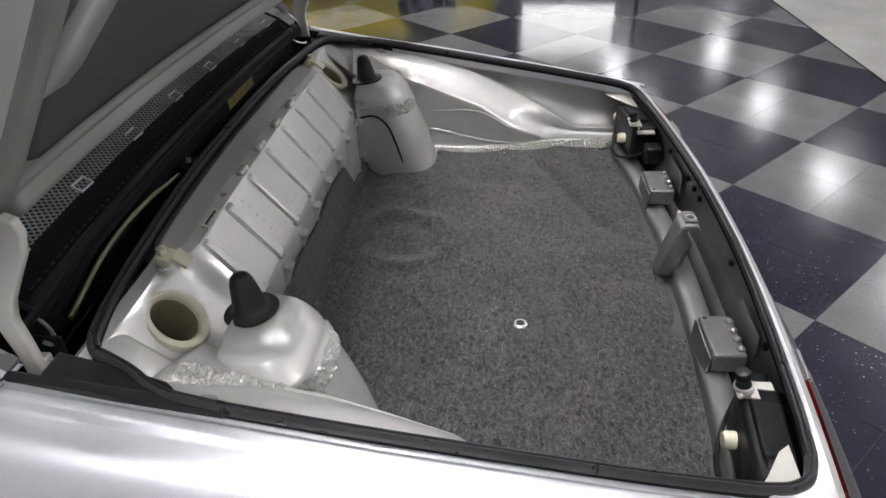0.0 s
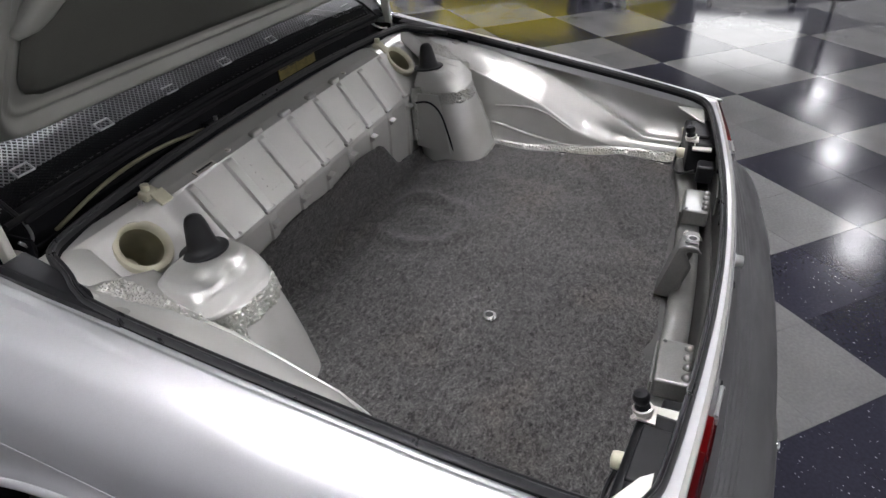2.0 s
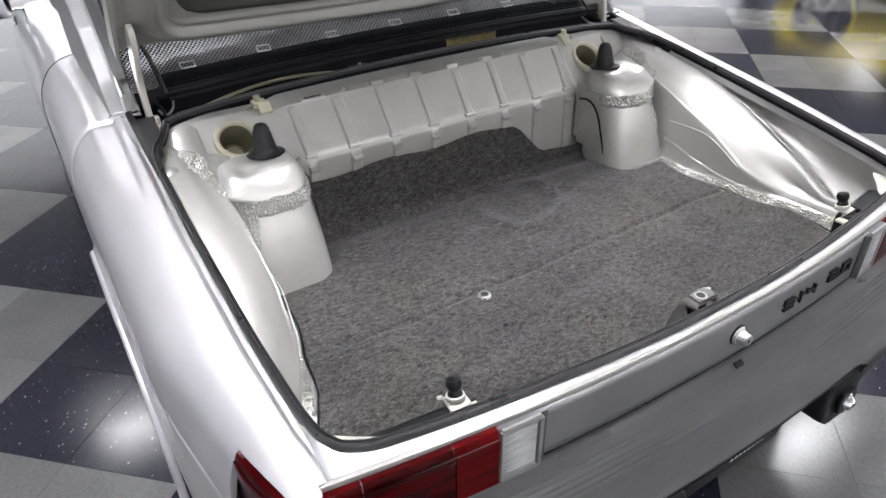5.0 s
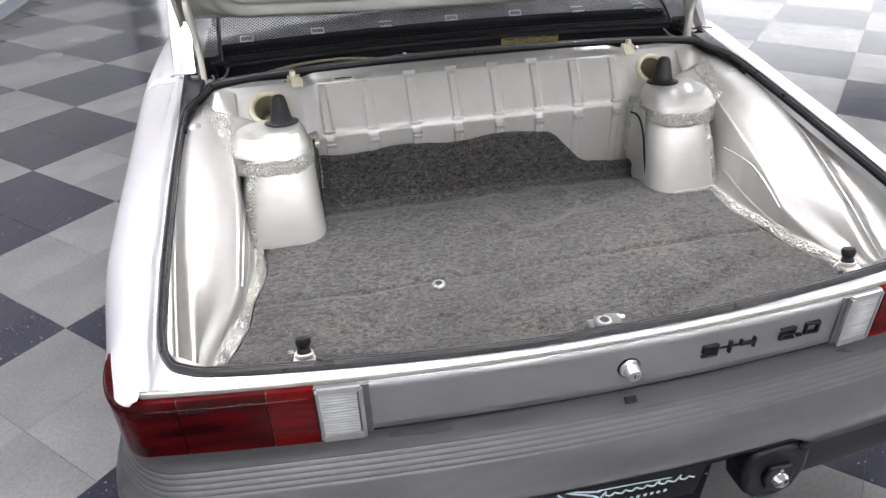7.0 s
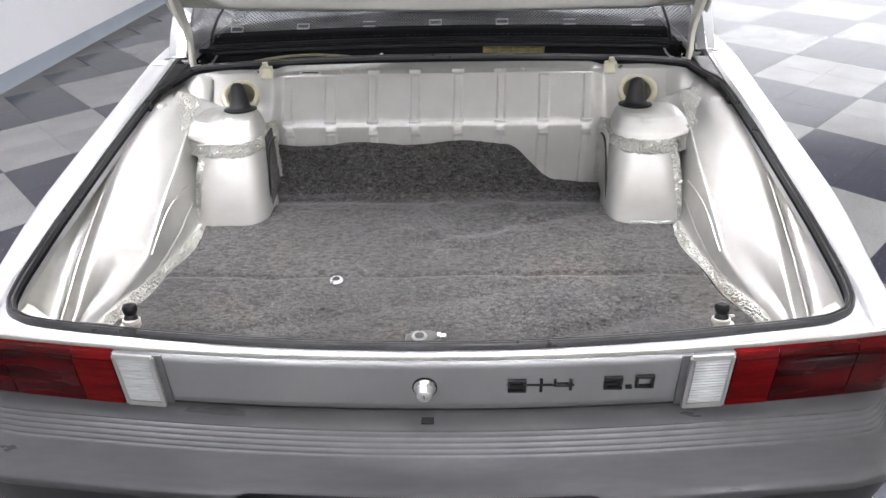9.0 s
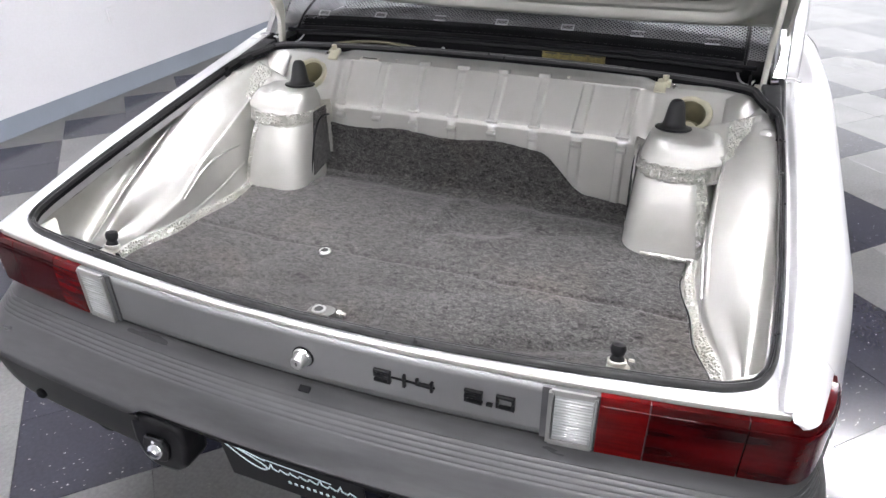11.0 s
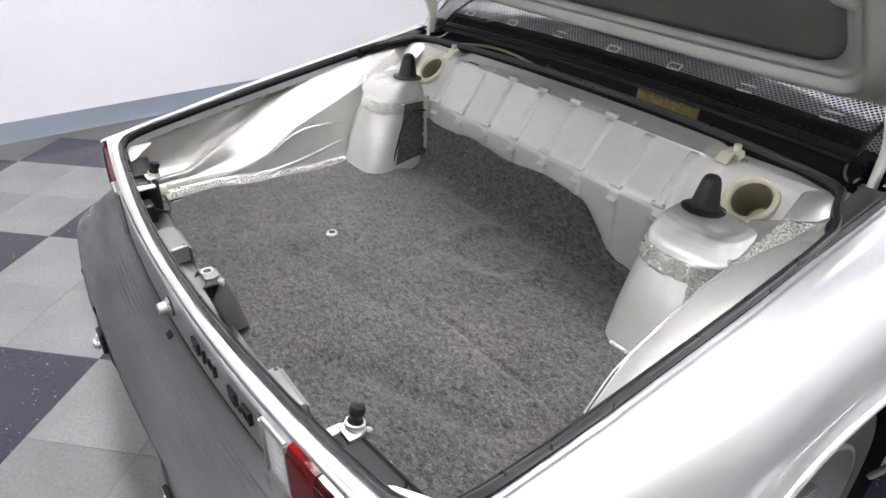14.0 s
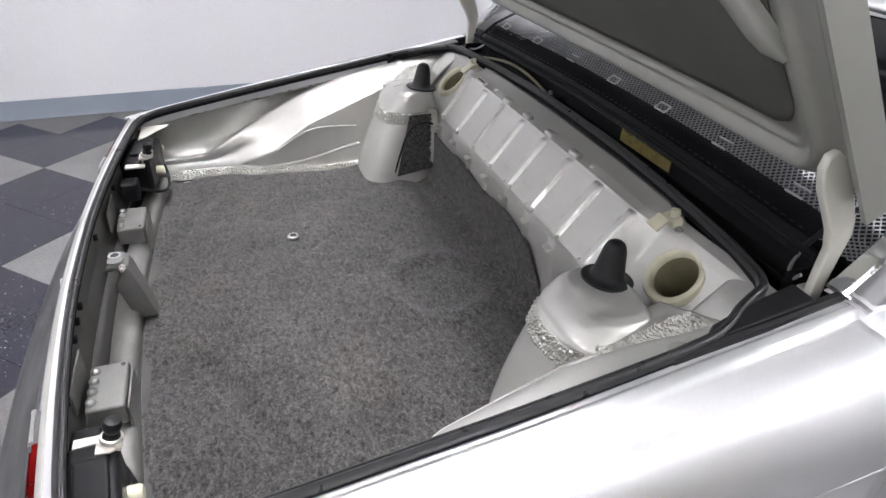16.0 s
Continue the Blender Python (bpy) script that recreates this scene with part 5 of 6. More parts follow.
part("latch_rim", Geo().lathe([(0.0086, 0.0), (0.0086, 0.0022), (0.0125, 0.0022), (0.0135, 0.0)], 20, pose(-0.002, 0.034, 0.7659), False), STEEL, latch)
part("latch_bolt", Geo().lathe([(0.007, 0), (0.007, 0.006), (0.004, 0.007), (0.004, 0.016), (0, 0.016)], 6, pose(0.028, 0.048, 0.755, 0, 90)), ZINC, latch)

for s in (-1, 1):
    # backs of the lamps
    lb = part("lamp_back", Geo().box((s * 0.610, tail(0.6) + 0.058, 0.712), (0.19, 0.078, 0.090), 0.012, Matrix.Rotation(radians(7 * s), 4, "Z")), BLACK, car, "black plastic back of the tail lamp")
    part("lamp_back_lid", Geo().box((s * 0.610, tail(0.6) + 0.062, 0.760), (0.11, 0.045, 0.012), 0.004, Matrix.Rotation(radians(7 * s), 4, "Z")), BLACK, lb)
    part("wire_plug", Geo().box((s * 0.47, tail(0.47) + 0.045, 0.700), (0.05, 0.045, 0.050), 0.008), RUBBER, lb)
    part("metal_strap", Geo().box((s * 0.512, tail(0.5) + 0.060, 0.748), (0.030, 0.050, 0.006), 0.002), IVORY_PAINT, lb, "pale metal strap")
    part("ivory_knob", Geo().lathe([(0.012, 0), (0.0145, 0.004), (0.0145, 0.018), (0.012, 0.024), (0.0, 0.026)], 20, Matrix.Translation((s * 0.578, tail(0.578) + 0.092, 0.700)) @ Matrix.Rotation(radians(-90), 4, "X")), IVORY, lb, "ivory plastic knob")
    part("ivory_knob", Geo().lathe([(0.010, 0), (0.013, 0.004), (0.013, 0.016), (0.010, 0.022), (0.0, 0.023)], 20, Matrix.Translation((s * 0.705, tail(0.7) + 0.075, 0.715)) @ Matrix.Rotation(radians(-90), 4, "X")), IVORY, lb, "ivory plastic knob")
    part("bulb_holder", Geo().lathe([(0.022, 0), (0.022, 0.02), (0.014, 0.03), (0, 0.032)], 16, Matrix.Translation((s * 0.668, tail(0.66) + 0.06, 0.735)) @ Matrix.Rotation(radians(-60), 4, "X")), BLACK, lb)
    part("wire", Geo().tube(rounded([(s * 0.47, tail(0.47) + 0.07, 0.70), (s * 0.52, 0.085, 0.66), (s * 0.60, 0.11, 0.635), (s * 0.68, 0.10, 0.68), (s * 0.70, 0.07, 0.71)], passes=2), 0.004), RUBBER, lb)
    # rubber stop on its bracket
    stp = part("stop_bracket", Geo().plate([(-0.019, -0.018), (0.019, -0.018), (0.020, 0.002), (0.011, 0.016), (-0.015, 0.016)], 0.004, pose(s * 0.532, 0.070, 0.762), 0.001), ZINC, car, "pale bracket with black rubber lid stop")
    stop_at = pose(s * 0.530, 0.072, 0.766, -14, 0, 8 * s)
    part("rubber_stop", Geo().lathe([(0.010, 0), (0.0125, 0.003), (0.0120, 0.012), (0.0095, 0.017), (0.0125, 0.023), (0.0135, 0.030), (0.0110, 0.036), (0.0, 0.038)], 20, stop_at), RUBBER, stp)
    part("stop_collar", Geo().lathe([(0.0125, 0.0), (0.0155, 0.001), (0.0155, 0.008), (0.0125, 0.009)], 20, stop_at, False), ZINC, stp)
    part("stop_screw", Geo().lathe([(0.005, 0), (0.005, 0.004), (0, 0.005)], 8, pose(s * 0.552, 0.083, 0.769, -30)), ZINC, stp)
    part("stop_leg", Geo().box((s * 0.532, 0.060, 0.737), (0.034, 0.004, 0.050), 0.0015), ZINC, stp)

# ---- seal round the opening ----
half = [(0.0, 1.054), (0.18, 1.052), (0.35, 1.043), (0.52, 1.028), (0.62, 1.016), (0.680, 1.004), (0.704, 0.990), (0.714, 0.962), (0.728, 0.930), (0.746, 0.902), (0.7585, 0.87), (0.764, 0.80), (0.767, 0.60), (0.765, 0.30), (0.758, 0.14), (0.750, 0.088),
        (0.732, 0.056), (0.69, 0.036), (0.60, 0.022), (0.45, 0.004), (0.30, -0.010), (0.15, -0.019), (0.0, -0.021)]
fullpath = half + [(-x, y) for x, y in half[-2:0:-1]]
seal_pts = []
for (x0, y0), (x1, y1) in zip(fullpath, fullpath[1:] + fullpath[:1]):
    seal_pts += [(x0 + (x1 - x0) * k / 4, y0 + (y1 - y0) * k / 4) for k in range(4)]
seal_pts = [tuple(0.25 * seal_pts[i - 1][j] + 0.5 * seal_pts[i][j] + 0.25 * seal_pts[(i + 1) % len(seal_pts)][j] for j in (0, 1)) for i in range(len(seal_pts))]
SEAL = [(x, y, deck(y) + 0.004) for x, y in seal_pts]
bulb = [(0.8 * a, b) for a, b in [(-0.0095, -0.004), (-0.0098, 0.002), (-0.0075, 0.0065), (-0.0040, 0.0085), (-0.0005, 0.0070), (0.0012, 0.0035), (0.0030, 0.0032), (0.0052, 0.0058), (0.0080, 0.0052), (0.0095, 0.0015), (0.0095, -0.004)]]
ws = part("weather_seal", Geo().tube(SEAL, bulb, closed=True), SEAL_RUBBER, car, "black rubber seal round the boot opening")
part("seal_carrier", Geo().tube([(x, y, z - 0.010) for x, y, z in SEAL], [(-0.0065, -0.004), (0.0065, -0.004), (0.0065, 0.006), (-0.0065, 0.006)], closed=True), MATT_BLACK, ws)
for s in (-1, 1):
    # rubber corner and black hinge well
    flap = [(0.716, 1.028), (0.762, 1.028), (0.764, 0.880), (0.757, 0.868), (0.746, 0.868), (0.738, 0.880), (0.731, 0.915), (0.724, 0.955)]
    mm = Matrix(((s, 0, 0, 0), (0, 1, 0, 0), (0, 0.165, 1, 0.782), (0, 0, 0, 1)))
    part("corner_rubber", Geo().plate(flap, 0.016, mm, 0.005), RUBBER, ws, "thick black rubber flap at the corner")
    part("side_strip", Geo().tube([(s * 0.764, y, deck(y) + 0.002) for y in (0.80, 0.90, 0.96, 1.02, 1.075)], [(-0.008, -0.02), (0.008, -0.02), (0.008, 0.001), (0.003, 0.005), (-0.008, 0.003)]), RUBBER, ws)
    wl = part("hinge_well", Geo().grid(lambda u, v: (s * (0.70 + 0.062 * u), 0.955 + 0.17 * v, 0.905), 4, 6), MATT_BLACK, car, "black well round the lid hinge", thick=0.004)
    part("well_plate", Geo().box((s * 0.690, 1.075, 0.925), (0.006, 0.07, 0.085), 0.002), MATT_BLACK, wl)
    part("hinge_block", Geo().box((s * 0.712, 1.062, 0.940), (0.020, 0.022, 0.024), 0.004), ZINC, wl, "pale hinge pivot block")
    part("hook_wire", Geo().tube(rounded([(s * 0.655, 1.098, 0.975), (s * 0.665, 1.070, 0.955), (s * 0.690, 1.052, 0.950), (s * 0.700, 1.058, 0.966)], passes=2), 0.0028), STEEL, wl)
    # lid arm
    arm = [(1.050, 0.930), (1.074, 0.930), (1.077, 0.965), (1.084, 1.005), (1.092, 1.042), (1.088, 1.065), (1.070, 1.105), (1.045, 1.145), (1.032, 1.165), (1.018, 1.175), (1.004, 1.168), (1.000, 1.150), (1.010, 1.118), (1.034, 1.078),
           (1.050, 1.050), (1.058, 1.022), (1.054, 0.985)]
    part("lid_arm", Geo().plate(arm, 0.014, Matrix(((0, 0, s, s * 0.715), (1, 0, 0, 0), (0, 1, 0, 0), (0, 0, 0, 1))), 0.004), IVORY_PAINT, car, "pale gooseneck lid hinge arm")

# ---- engine lid grille ----
# dark channel between seal and grille
chan = [(1.058, 0.953), (1.068, 0.938), (1.090, 0.932), (1.108, 0.940), (1.112, 0.988)]
part("drip_channel", Geo().grid(lambda u, v: (-0.69 + 1.38 * u, lerp_table([(k / 4, p[0]) for k, p in enumerate(chan)], v) - 0.03 * (0.69 * (2 * u - 1)) ** 2, lerp_table([(k / 4, p[1]) for k, p in enumerate(chan)], v)), 20, 12), MATT_BLACK, car, "black drip channel behind the seal", thick=0.003)
part("engine_shelf", Geo().grid(lambda u, v: (-0.74 + 1.48 * u, 1.10 + 0.42 * v, 0.945 + 0.02 * v), 6, 6), MATT_BLACK, car, thick=0.004)
GR = [(0.0, (1.100, 0.984)), (0.10, (1.102, 0.996)), (0.20, (1.116, 1.008)), (0.45, (1.150, 1.034)), (0.70, (1.215, 1.062)), (1.0, (1.335, 1.088))]


def grille_point(x, v):
    y, z = lerp_table(GR, v)
    return Vector((x, y - 0.025 * (x / 0.7) ** 2, z - 0.012 * (x / 0.8) ** 2))


gl = part("engine_grille", Geo().grid(lambda u, v: grille_point(-0.665 + 1.33 * u, 0.20 * v), 60, 8), BLACK, car, "black engine lid grille of expanded mesh", thick=0.006)
part("grille_backing", Geo().grid(lambda u, v: grille_point(-0.665 + 1.33 * u, 0.19 + 0.24 * v) + Vector((0, 0.006, -0.010)), 60, 8), MATT_BLACK, gl, thick=0.002)


def lattice(x0, x1, v0, v1, cell, rows):
    """Crossing strips of expanded metal."""
    g = Geo()
    n = int((x1 - x0) / cell)
    run = rows * cell / 2
    for sign in (-1, 1):
        k = -int(run / cell) - 1
        while k <= n + int(run / cell) + 1:
            xs = x0 + k * cell
            pts = []
            for j in range(rows + 1):
                x = xs + sign * j * cell / 2
                if x0 - 1e-6 <= x <= x1 + 1e-6:
                    pts.append(grille_point(x, v0 + (v1 - v0) * j / rows))
            if len(pts) > 2:
                g.tube(pts, [(-0.0010, -0.0007), (0.0010, -0.0007), (0.0010, 0.0007), (-0.0010, 0.0007)], up=(0, -0.5, 0.85), caps=False)
            k += 1
    return g


# one mesh in two tones: upper paled for sheen, lower blackened for shade
part("grille_mesh", lattice(-0.665, 0.665, 0.45, 0.98, 0.0115, 24), MESH_SHEEN, gl, "black expanded metal mesh, paled for sheen")
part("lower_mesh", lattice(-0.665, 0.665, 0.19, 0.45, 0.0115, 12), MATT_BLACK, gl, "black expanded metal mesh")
for s in (-1, 1):
    a, b = sorted((s * 0.675, s * 0.775))
    part("side_mesh", lattice(a, b, 0.25, 0.98, 0.0115, 33), MESH_SHEEN, gl, "black expanded metal mesh")
    part("mesh_divider", Geo().tube([grille_point(s * 0.670, 0.1 + 0.9 * k / 16) + Vector((0, 0, 0.002)) for k in range(17)], 0.004), BLACK, gl)
part("front_edge", Geo().tube([grille_point(-0.70 + 1.4 * k / 40, 0.12) + Vector((0, -0.004, 0)) for k in range(41)], 0.006), MATT_BLACK, gl)
for k in range(66):
    part("stitch", Geo().box(grille_point(-0.64 + 1.28 * k / 65, 0.235) + Vector((0, -0.003, 0.003)), (0.010, 0.002, 0.002), 0.0), RUBBER, gl)
# raised chrome marks
kinds = ("box", "box", "rails", "box", "box", "rails", "rails")
for k, kind in enumerate(kinds):
    x = -0.597 + 0.1965 * k
    c = grille_point(x, 0.475)
    m = Matrix.Translation(c + Vector((0, -0.003, 0.005))) @ Matrix.Rotation(radians(33), 4, "X")
    g = Geo()
    w, h, t = 0.034, 0.018, 0.0027
    bars = {"box": [((0, h / 2), (w, t)), ((0, -h / 2), (w, t)), ((-w / 2, 0), (t, h)), ((w / 2, 0), (t, h))], "rails": [((0, h / 2), (w, t)), ((0, -h / 2), (w, t))]}[kind]
    for (dx, dy), (sx, sy) in bars:
        g.box(m @ Vector((dx, dy, 0)), (sx + t * (sx > t), sy, 0.004), 0.001, m.to_3x3().to_4x4())
    part("chrome_mark", g, MARK, gl, "small raised chrome mark")

# sticker, cable and bracket in the gap
stk = part("yellow_sticker", Geo().box((0.222, 1.102, 0.970), (0.180, 0.002, 0.034), 0.0, Matrix.Rotation(radians(-4), 4, "X")), YELLOW_SHADED, car, "yellow warning sticker with small black lines")
for i in range(3):
    for j in range(4 - (i == 2)):
        part("text_bar", Geo().box((0.158 + 0.042 * j, 1.1026 - 0.0007 * (1 - i), 0.978 - 0.010 * i), (0.034, 0.001, 0.003), 0.0, Matrix.Rotation(radians(-4), 4, "X")), INK, stk)
part("bonnet_cable", Geo().tube(rounded([(-0.62, 1.075, 0.94), (-0.48, 1.090, 0.965), (-0.34, 1.088, 0.972), (-0.20, 1.086, 0.955)], passes=3), 0.004), IVORY_DIM, car, "grey release cable")
br = part("catch_bracket", Geo().box((-0.165, 1.086, 0.956), (0.060, 0.026, 0.018), 0.003), BLACK, car, "small black catch bracket")
part("catch_pin", Geo().lathe([(0.005, 0), (0.005, 0.008), (0, 0.009)], 10, pose(-0.165, 1.078, 0.965)), STEEL, br)

# ---- boot lid, open ----
LID = Matrix(((1, 0, 0, 0), (0, -0.54, 0.842, 1.109), (0, 0.842, 0.54, 1.069), (0, 0, 0, 1)))
LW, LL, L0 = 0.752, 1.06, 0.022


def lid_at(x, l, h):
    """A place on the lid: across, up its length, and depth; bowed forward in the middle."""
    k = 1 - (x / 0.70) ** 2
    return LID @ Vector((x, l - 0.032 * k * smooth(0.35, 0.05, l), h)) + Vector((0, 0.055 * k, -0.012 * x))


lid = part("boot_lid", Geo().grid(lambda u, v: lid_at(-LW + 2 * LW * u, L0 + (LL - L0) * v, 0.034 + 0.012 * math.sin(math.pi * u)), 24, 20), PAINT, car, "open silver boot lid with shade-darkened recessed inner panels", thick=0.0025)


def in_recess(a, l):
    """Distance inside the round-cornered outline of the recess."""
    r, hw, l0, l1 = 0.085, 0.672, 0.040, LL - 0.075
    qx, ql = a - (hw - r), abs(l - 0.5 * (l0 + l1)) - (0.5 * (l1 - l0) - r)
    return r - (math.hypot(max(qx, 0), max(ql, 0)) + min(max(qx, ql), 0.0))


def lid_inner(u, v):
    x = -LW + 2 * LW * u
    l = L0 + (LL - L0) * (v ** 1.35)
    a = abs(x)
    e = min(LW - a, LL - l)
    q = in_recess(a, l)
    h = -0.012 * smooth(0.030, 0.012, e)
    # rounded bead, groove, second bead, sunk panel
    h -= 0.013 * math.exp(-((q - 0.012) / 0.013) ** 2)
    h += 0.004 * math.exp(-((q - 0.034) / 0.005) ** 2)
    h -= 0.004 * math.exp(-((q - 0.044) / 0.005) ** 2)
    h += 0.009 * smooth(0.026, 0.058, q)
    h += 0.020 * smooth(0.0, -0.035, q) * smooth(0.12, 0.04, l)
    return lid_at(x, l, h)


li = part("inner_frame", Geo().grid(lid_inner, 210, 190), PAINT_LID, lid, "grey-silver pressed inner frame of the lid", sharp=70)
for s in (-1, 1):
    run = [lid_at(s * (0.640 - 0.67 * q), 0.232 + 0.74 * q, 0.004) for q in [0.012 + 0.70 * k / 24 for k in range(25)]]
    ridge = [(0.024 * math.cos(a), 0.026 * math.sin(a) ** 0.7) for a in [math.pi * k / 12 for k in range(13)]]
    g = Geo().tube(run, ridge, up=LID.to_3x3() @ Vector((0, 0, -1)))
    n = len(ridge)
    for i, scale in ((0, 0.35), (1, 0.85)):
        c = Vector(run[i])
        for k in range(n):
            g.v[i * n + k] = tuple(c + (Vector(g.v[i * n + k]) - c) * scale)
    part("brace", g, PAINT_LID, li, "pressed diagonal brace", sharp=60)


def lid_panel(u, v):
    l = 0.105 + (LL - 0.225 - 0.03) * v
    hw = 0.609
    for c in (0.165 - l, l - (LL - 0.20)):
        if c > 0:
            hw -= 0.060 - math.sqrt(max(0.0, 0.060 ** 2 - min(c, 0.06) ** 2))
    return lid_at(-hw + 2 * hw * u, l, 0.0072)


part("recess_panel", Geo().grid(lid_panel, 30, 60), LID_SHADED, li, "recessed lid panel darkened as in shade", thick=0.0012)
for s in (-1, 1):
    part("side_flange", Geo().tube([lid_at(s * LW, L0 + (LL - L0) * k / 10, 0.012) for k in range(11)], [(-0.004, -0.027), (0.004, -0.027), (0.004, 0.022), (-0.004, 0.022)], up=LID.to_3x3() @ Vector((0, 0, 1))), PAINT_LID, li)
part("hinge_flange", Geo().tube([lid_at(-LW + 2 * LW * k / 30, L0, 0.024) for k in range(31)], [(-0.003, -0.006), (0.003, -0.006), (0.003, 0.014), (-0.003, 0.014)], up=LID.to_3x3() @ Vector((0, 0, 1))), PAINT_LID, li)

# ---- carpet ----
cp = thing("boot_carpet", "dark grey felt boot carpet with a steel eyelet", "carpet")


def carpet_point(u, v):
    flat = min(1.0, v / 0.86)
    y = 0.062 + 0.768 * flat
    x0 = carpet_edge(y) - 0.006 + 0.005 * math.sin(y * 31.0)
    y = max(y, 0.062 + 0.025 * (abs(2 * u - 1)) ** 2 * (1 - v))
    if y < 0.16:
        x0 = min(x0, 0.66 + 0.25 * (y - 0.06))
    x = -x0 + 2 * x0 * u
    z = boot_floor(y) + 0.001
    z -= 0.017 * math.exp(-((y - 0.812) / 0.032) ** 2)
    # turns up the front panel, less far towards the right tower
    if v > 0.86:
        rise = 0.030 + 0.122 * smooth(0.34, 0.19, x) + 0.004 * math.sin(23 * x)
        dy, dz = lerp_table([(0.0, (0.0, 0.0)), (0.25, (0.018, 0.003)), (0.45, (0.028, 0.016)), (0.62, (0.032, 0.045)), (1.0, (0.0335, 0.152))], (v - 0.86) / 0.14)
        y += dy
        z += min(dz, 0.016) + max(0.0, dz - 0.016) * (rise - 0.016) / 0.136
    # round dent, fold line, waves
    r = math.hypot(x - 0.10, y - 0.705)
    z += 0.006 * math.exp(-((r - 0.125) / 0.022) ** 2) * smooth(0.83, 0.78, y) - 0.006 * smooth(0.115, 0.07, r) * smooth(0.83, 0.79, y)
    z -= 0.0075 * math.exp(-((y - 0.440 - 0.004 * math.sin(x * 3) - 0.004 * noise.noise(Vector((x * 7, 0, 0)))) / 0.0065) ** 2) * (0.6 + 0.4 * smooth(0.1, 0.5, x))
    z += 0.004 * math.exp(-(((y - 0.20 - 0.10 * abs(x)) / 0.03) ** 2)) * smooth(0.2, 0.5, abs(x))
    for a, b, x0, x1, h in ((0.10, 0.42, 0.15, 0.62, 0.010), (0.02, -0.35, -0.60, -0.12, 0.008), (0.34, 0.25, -0.50, 0.30, 0.005), (0.60, 0.30, -0.10, 0.45, 0.005)):
        z -= h * math.exp(-((y - a - b * x) / 0.026) ** 2) * smooth(x0, x0 + 0.08, x) * smooth(x1, x1 - 0.08, x)
    z += wob(x, y, 0.0, 6.0, 0.006) + wob(x, y, 3.0, 22.0, 0.0018) + wob(x, y, 7.0, 90.0, 0.0009)
    return (x, y, z)


cg = Geo().grid(carpet_point, 260, 200)
part("felt", cg, CARPET, cp, thick=0.005, sharp=80)
for s in (-1, 1):
    # black tube drawn for the dark gap beside the carpet
    part("carpet_edge_binding", Geo().tube([(s * (carpet_edge(y) - 0.0035 + 0.005 * math.sin(y * 31.0)), y, boot_floor(y) + 0.002) for y in [0.10 + 0.50 * k / 60 for k in range(61)]], 0.0020), RUBBER, cp, "dark line for the gap at the carpet's edge")
ev = 0.86 * (0.411 - 0.062) / 0.768
ex = carpet_edge(0.411) - 0.006 + 0.005 * math.sin(0.411 * 31.0)
ez = carpet_point(0.5 - 0.5 * 0.225 / ex, ev)[2] + 0.0085
part("eyelet", Geo().lathe([(0.0085, -0.002), (0.0085, 0.003), (0.0100, 0.0045), (0.0130, 0.004), (0.0150, 0.002), (0.0150, -0.002)], 32, pose(-0.225, 0.411, ez), False), STEEL, cp, "bright steel eyelet")
part("eyelet_hole", Geo().lathe([(0.0, 0.001), (0.0088, 0.001), (0.0088, 0.002), (0.0, 0.002)], 20, pose(-0.225, 0.411, ez + 0.0030)), INK, cp)

# ---- floor tiles ----
EDGE = D_TILE / math.sqrt(2) / 2
tile_geo = Geo().box((0, 0, -0.003), (EDGE - 0.0012, EDGE - 0.0012, 0.006), 0.0008)
tile_mesh = {k: tile_geo.mesh("vinyl_tile", m) for k, m in ((0, TILE_LIGHT), (1, TILE_DARK))}
floor_ob = bpy.data.objects["floor"]
far = {0: Geo(), 1: Geo()}
cells = []
for i in range(-40, 60):
    for j in range(-40, 60):
        a, b = (i + 0.5) * EDGE, (j + 0.5) * EDGE
        x = X_TILE + (a - b) / math.sqrt(2)
        y = Y_TILE + (a + b) / math.sqrt(2)
        hw = EDGE / math.sqrt(2)
        if WALL_X + 0.004 < x - hw * 0.3 and x < EAST and FLOOR_END + hw < y < NORTH:
            cells.append((math.hypot(x, y - 0.6), x, y, (i // 2 + j // 2 + PHASE) % 2))
cells.sort()
turn45 = Matrix.Rotation(radians(45), 4, "Z")
near = [c for c in cells if c[0] > 1.0][:300]
chosen = set(near)
rest = [c for c in cells if c not in chosen]
for _, x, y, k in near:
    ob = new("vinyl_tile", tile_mesh[k])
    ob.parent = floor_ob
    ob.matrix_basis = Matrix.Translation((x, y, 0)) @ turn45
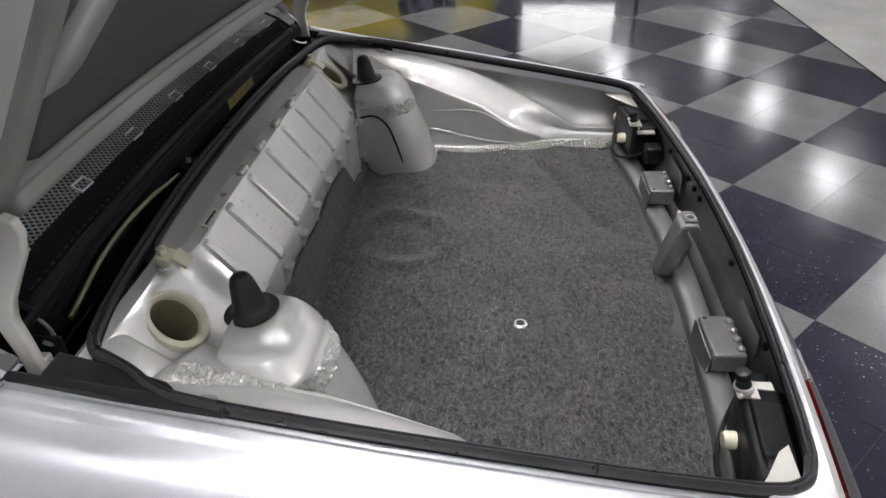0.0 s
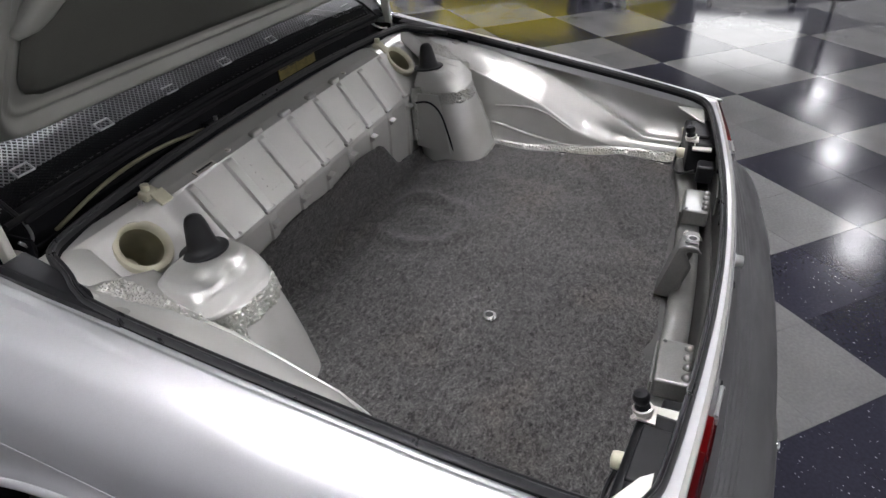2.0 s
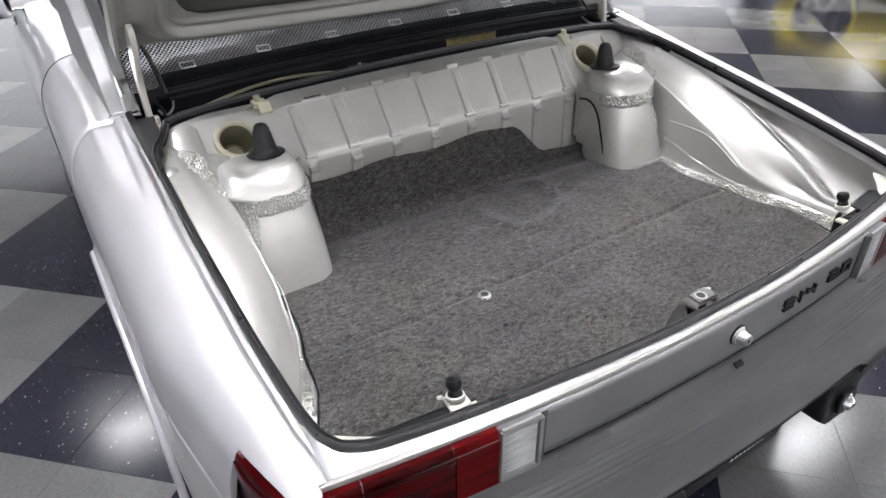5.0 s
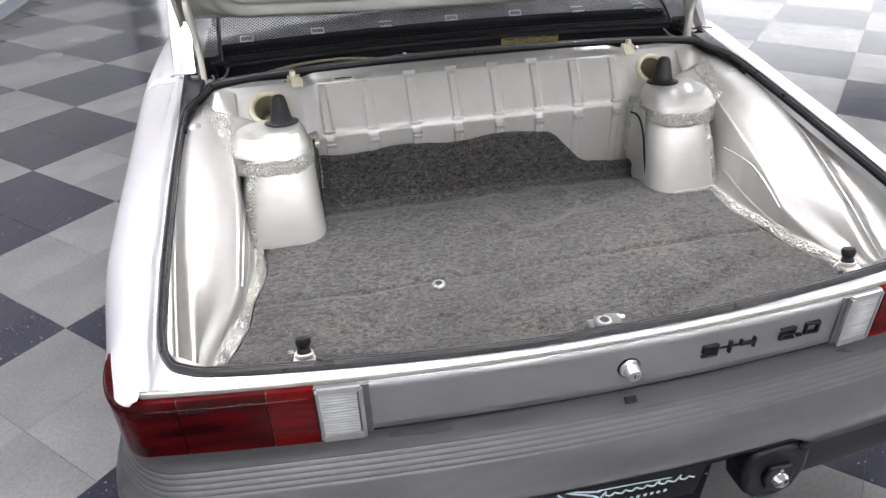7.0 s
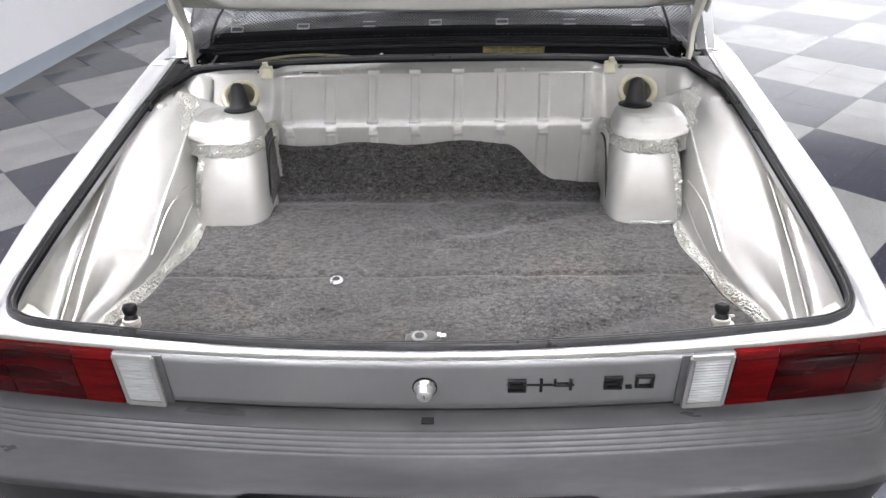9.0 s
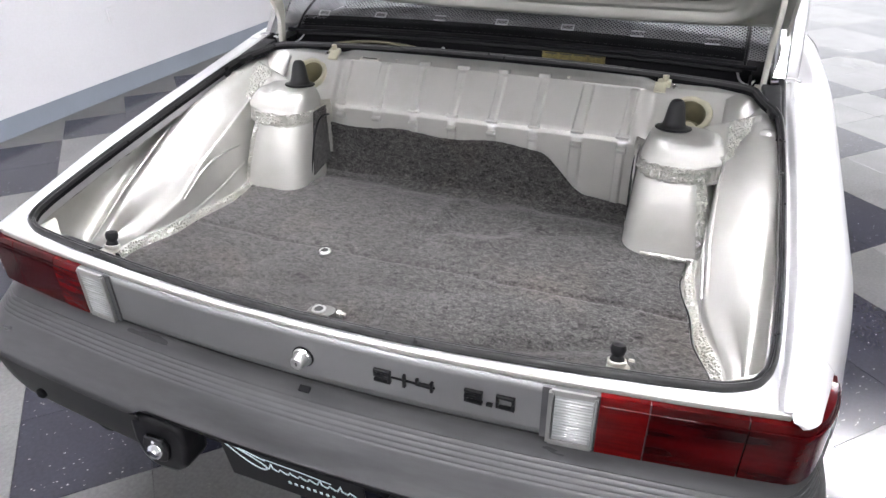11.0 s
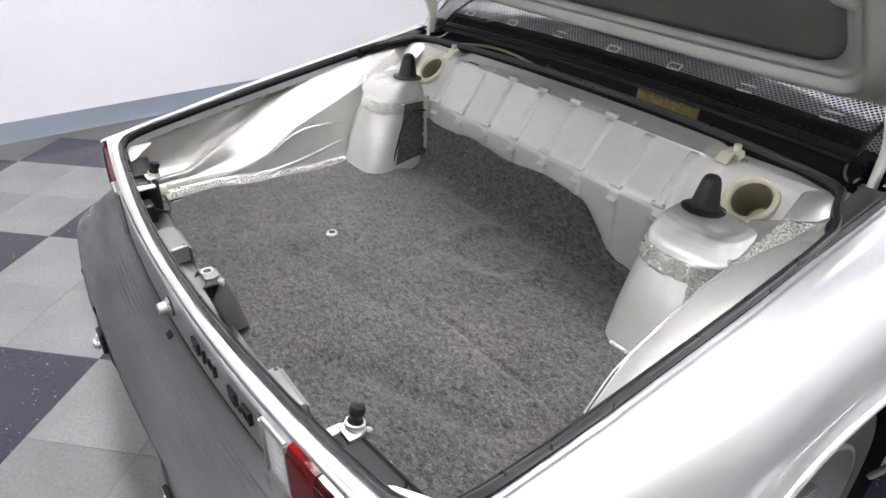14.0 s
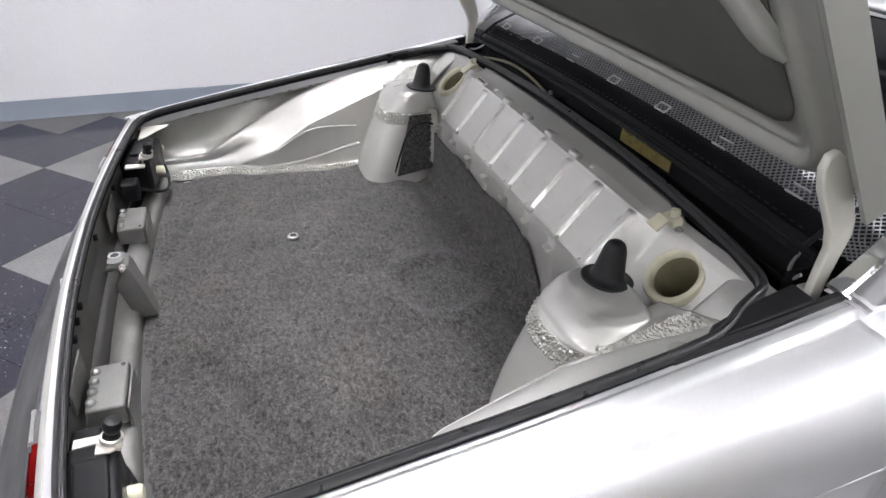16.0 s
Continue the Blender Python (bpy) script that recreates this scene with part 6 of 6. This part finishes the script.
for _, x, y, k in rest:
    c = [Vector((x, y, 0)) + turn45 @ Vector((p * (EDGE - 0.0012) / 2, q * (EDGE - 0.0012) / 2, 0)) for p, q in ((-1, -1), (1, -1), (1, 1), (-1, 1))]
    g = far[k]
    o = len(g.v)
    g.v += [tuple(p) for p in c] + [(p.x, p.y, -0.006) for p in c]
    g.f += [(o, o + 1, o + 2, o + 3)] + [(o + q, o + 4 + q, o + 4 + (q + 1) % 4, o + (q + 1) % 4) for q in range(4)]
for k, name in ((0, "light_tiles"), (1, "dark_tiles")):
    tagged(part(name, far[k], TILE_LIGHT if k == 0 else TILE_DARK, floor_ob), kind="stuff")
# cut tiles along the edge of the concrete
edge = {0: Geo(), 1: Geo()}
for i in range(-40, 60):
    for j in range(-40, 60):
        a, b = (i + 0.5) * EDGE, (j + 0.5) * EDGE
        x, y = X_TILE + (a - b) / math.sqrt(2), Y_TILE + (a + b) / math.sqrt(2)
        hw = (EDGE - 0.0012) / math.sqrt(2)
        if WALL_X < x < EAST and FLOOR_END - hw < y <= FLOOR_END + EDGE / math.sqrt(2):
            poly = [(x, y - hw), (x + hw, y), (x, y + hw), (x - hw, y)]
            out = []
            for p, q in zip(poly, poly[1:] + poly[:1]):
                pin, qin = p[1] > FLOOR_END + 0.004, q[1] > FLOOR_END + 0.004
                if pin:
                    out.append(p)
                if pin != qin:
                    w = (FLOOR_END + 0.004 - p[1]) / (q[1] - p[1])
                    out.append((p[0] + (q[0] - p[0]) * w, FLOOR_END + 0.004))
            if len(out) > 2:
                g = edge[(i // 2 + j // 2 + PHASE) % 2]
                o = len(g.v)
                n = len(out)
                g.v += [(p, q, 0.0) for p, q in out] + [(p, q, -0.006) for p, q in out]
                g.f.append(tuple(range(o, o + n)))
                g.f += [(o + w, o + n + w, o + n + (w + 1) % n, o + (w + 1) % n) for w in range(n)]
for k, name in ((0, "light_cut_tiles"), (1, "dark_cut_tiles")):
    tagged(part(name, edge[k], TILE_LIGHT if k == 0 else TILE_DARK, floor_ob), kind="stuff")
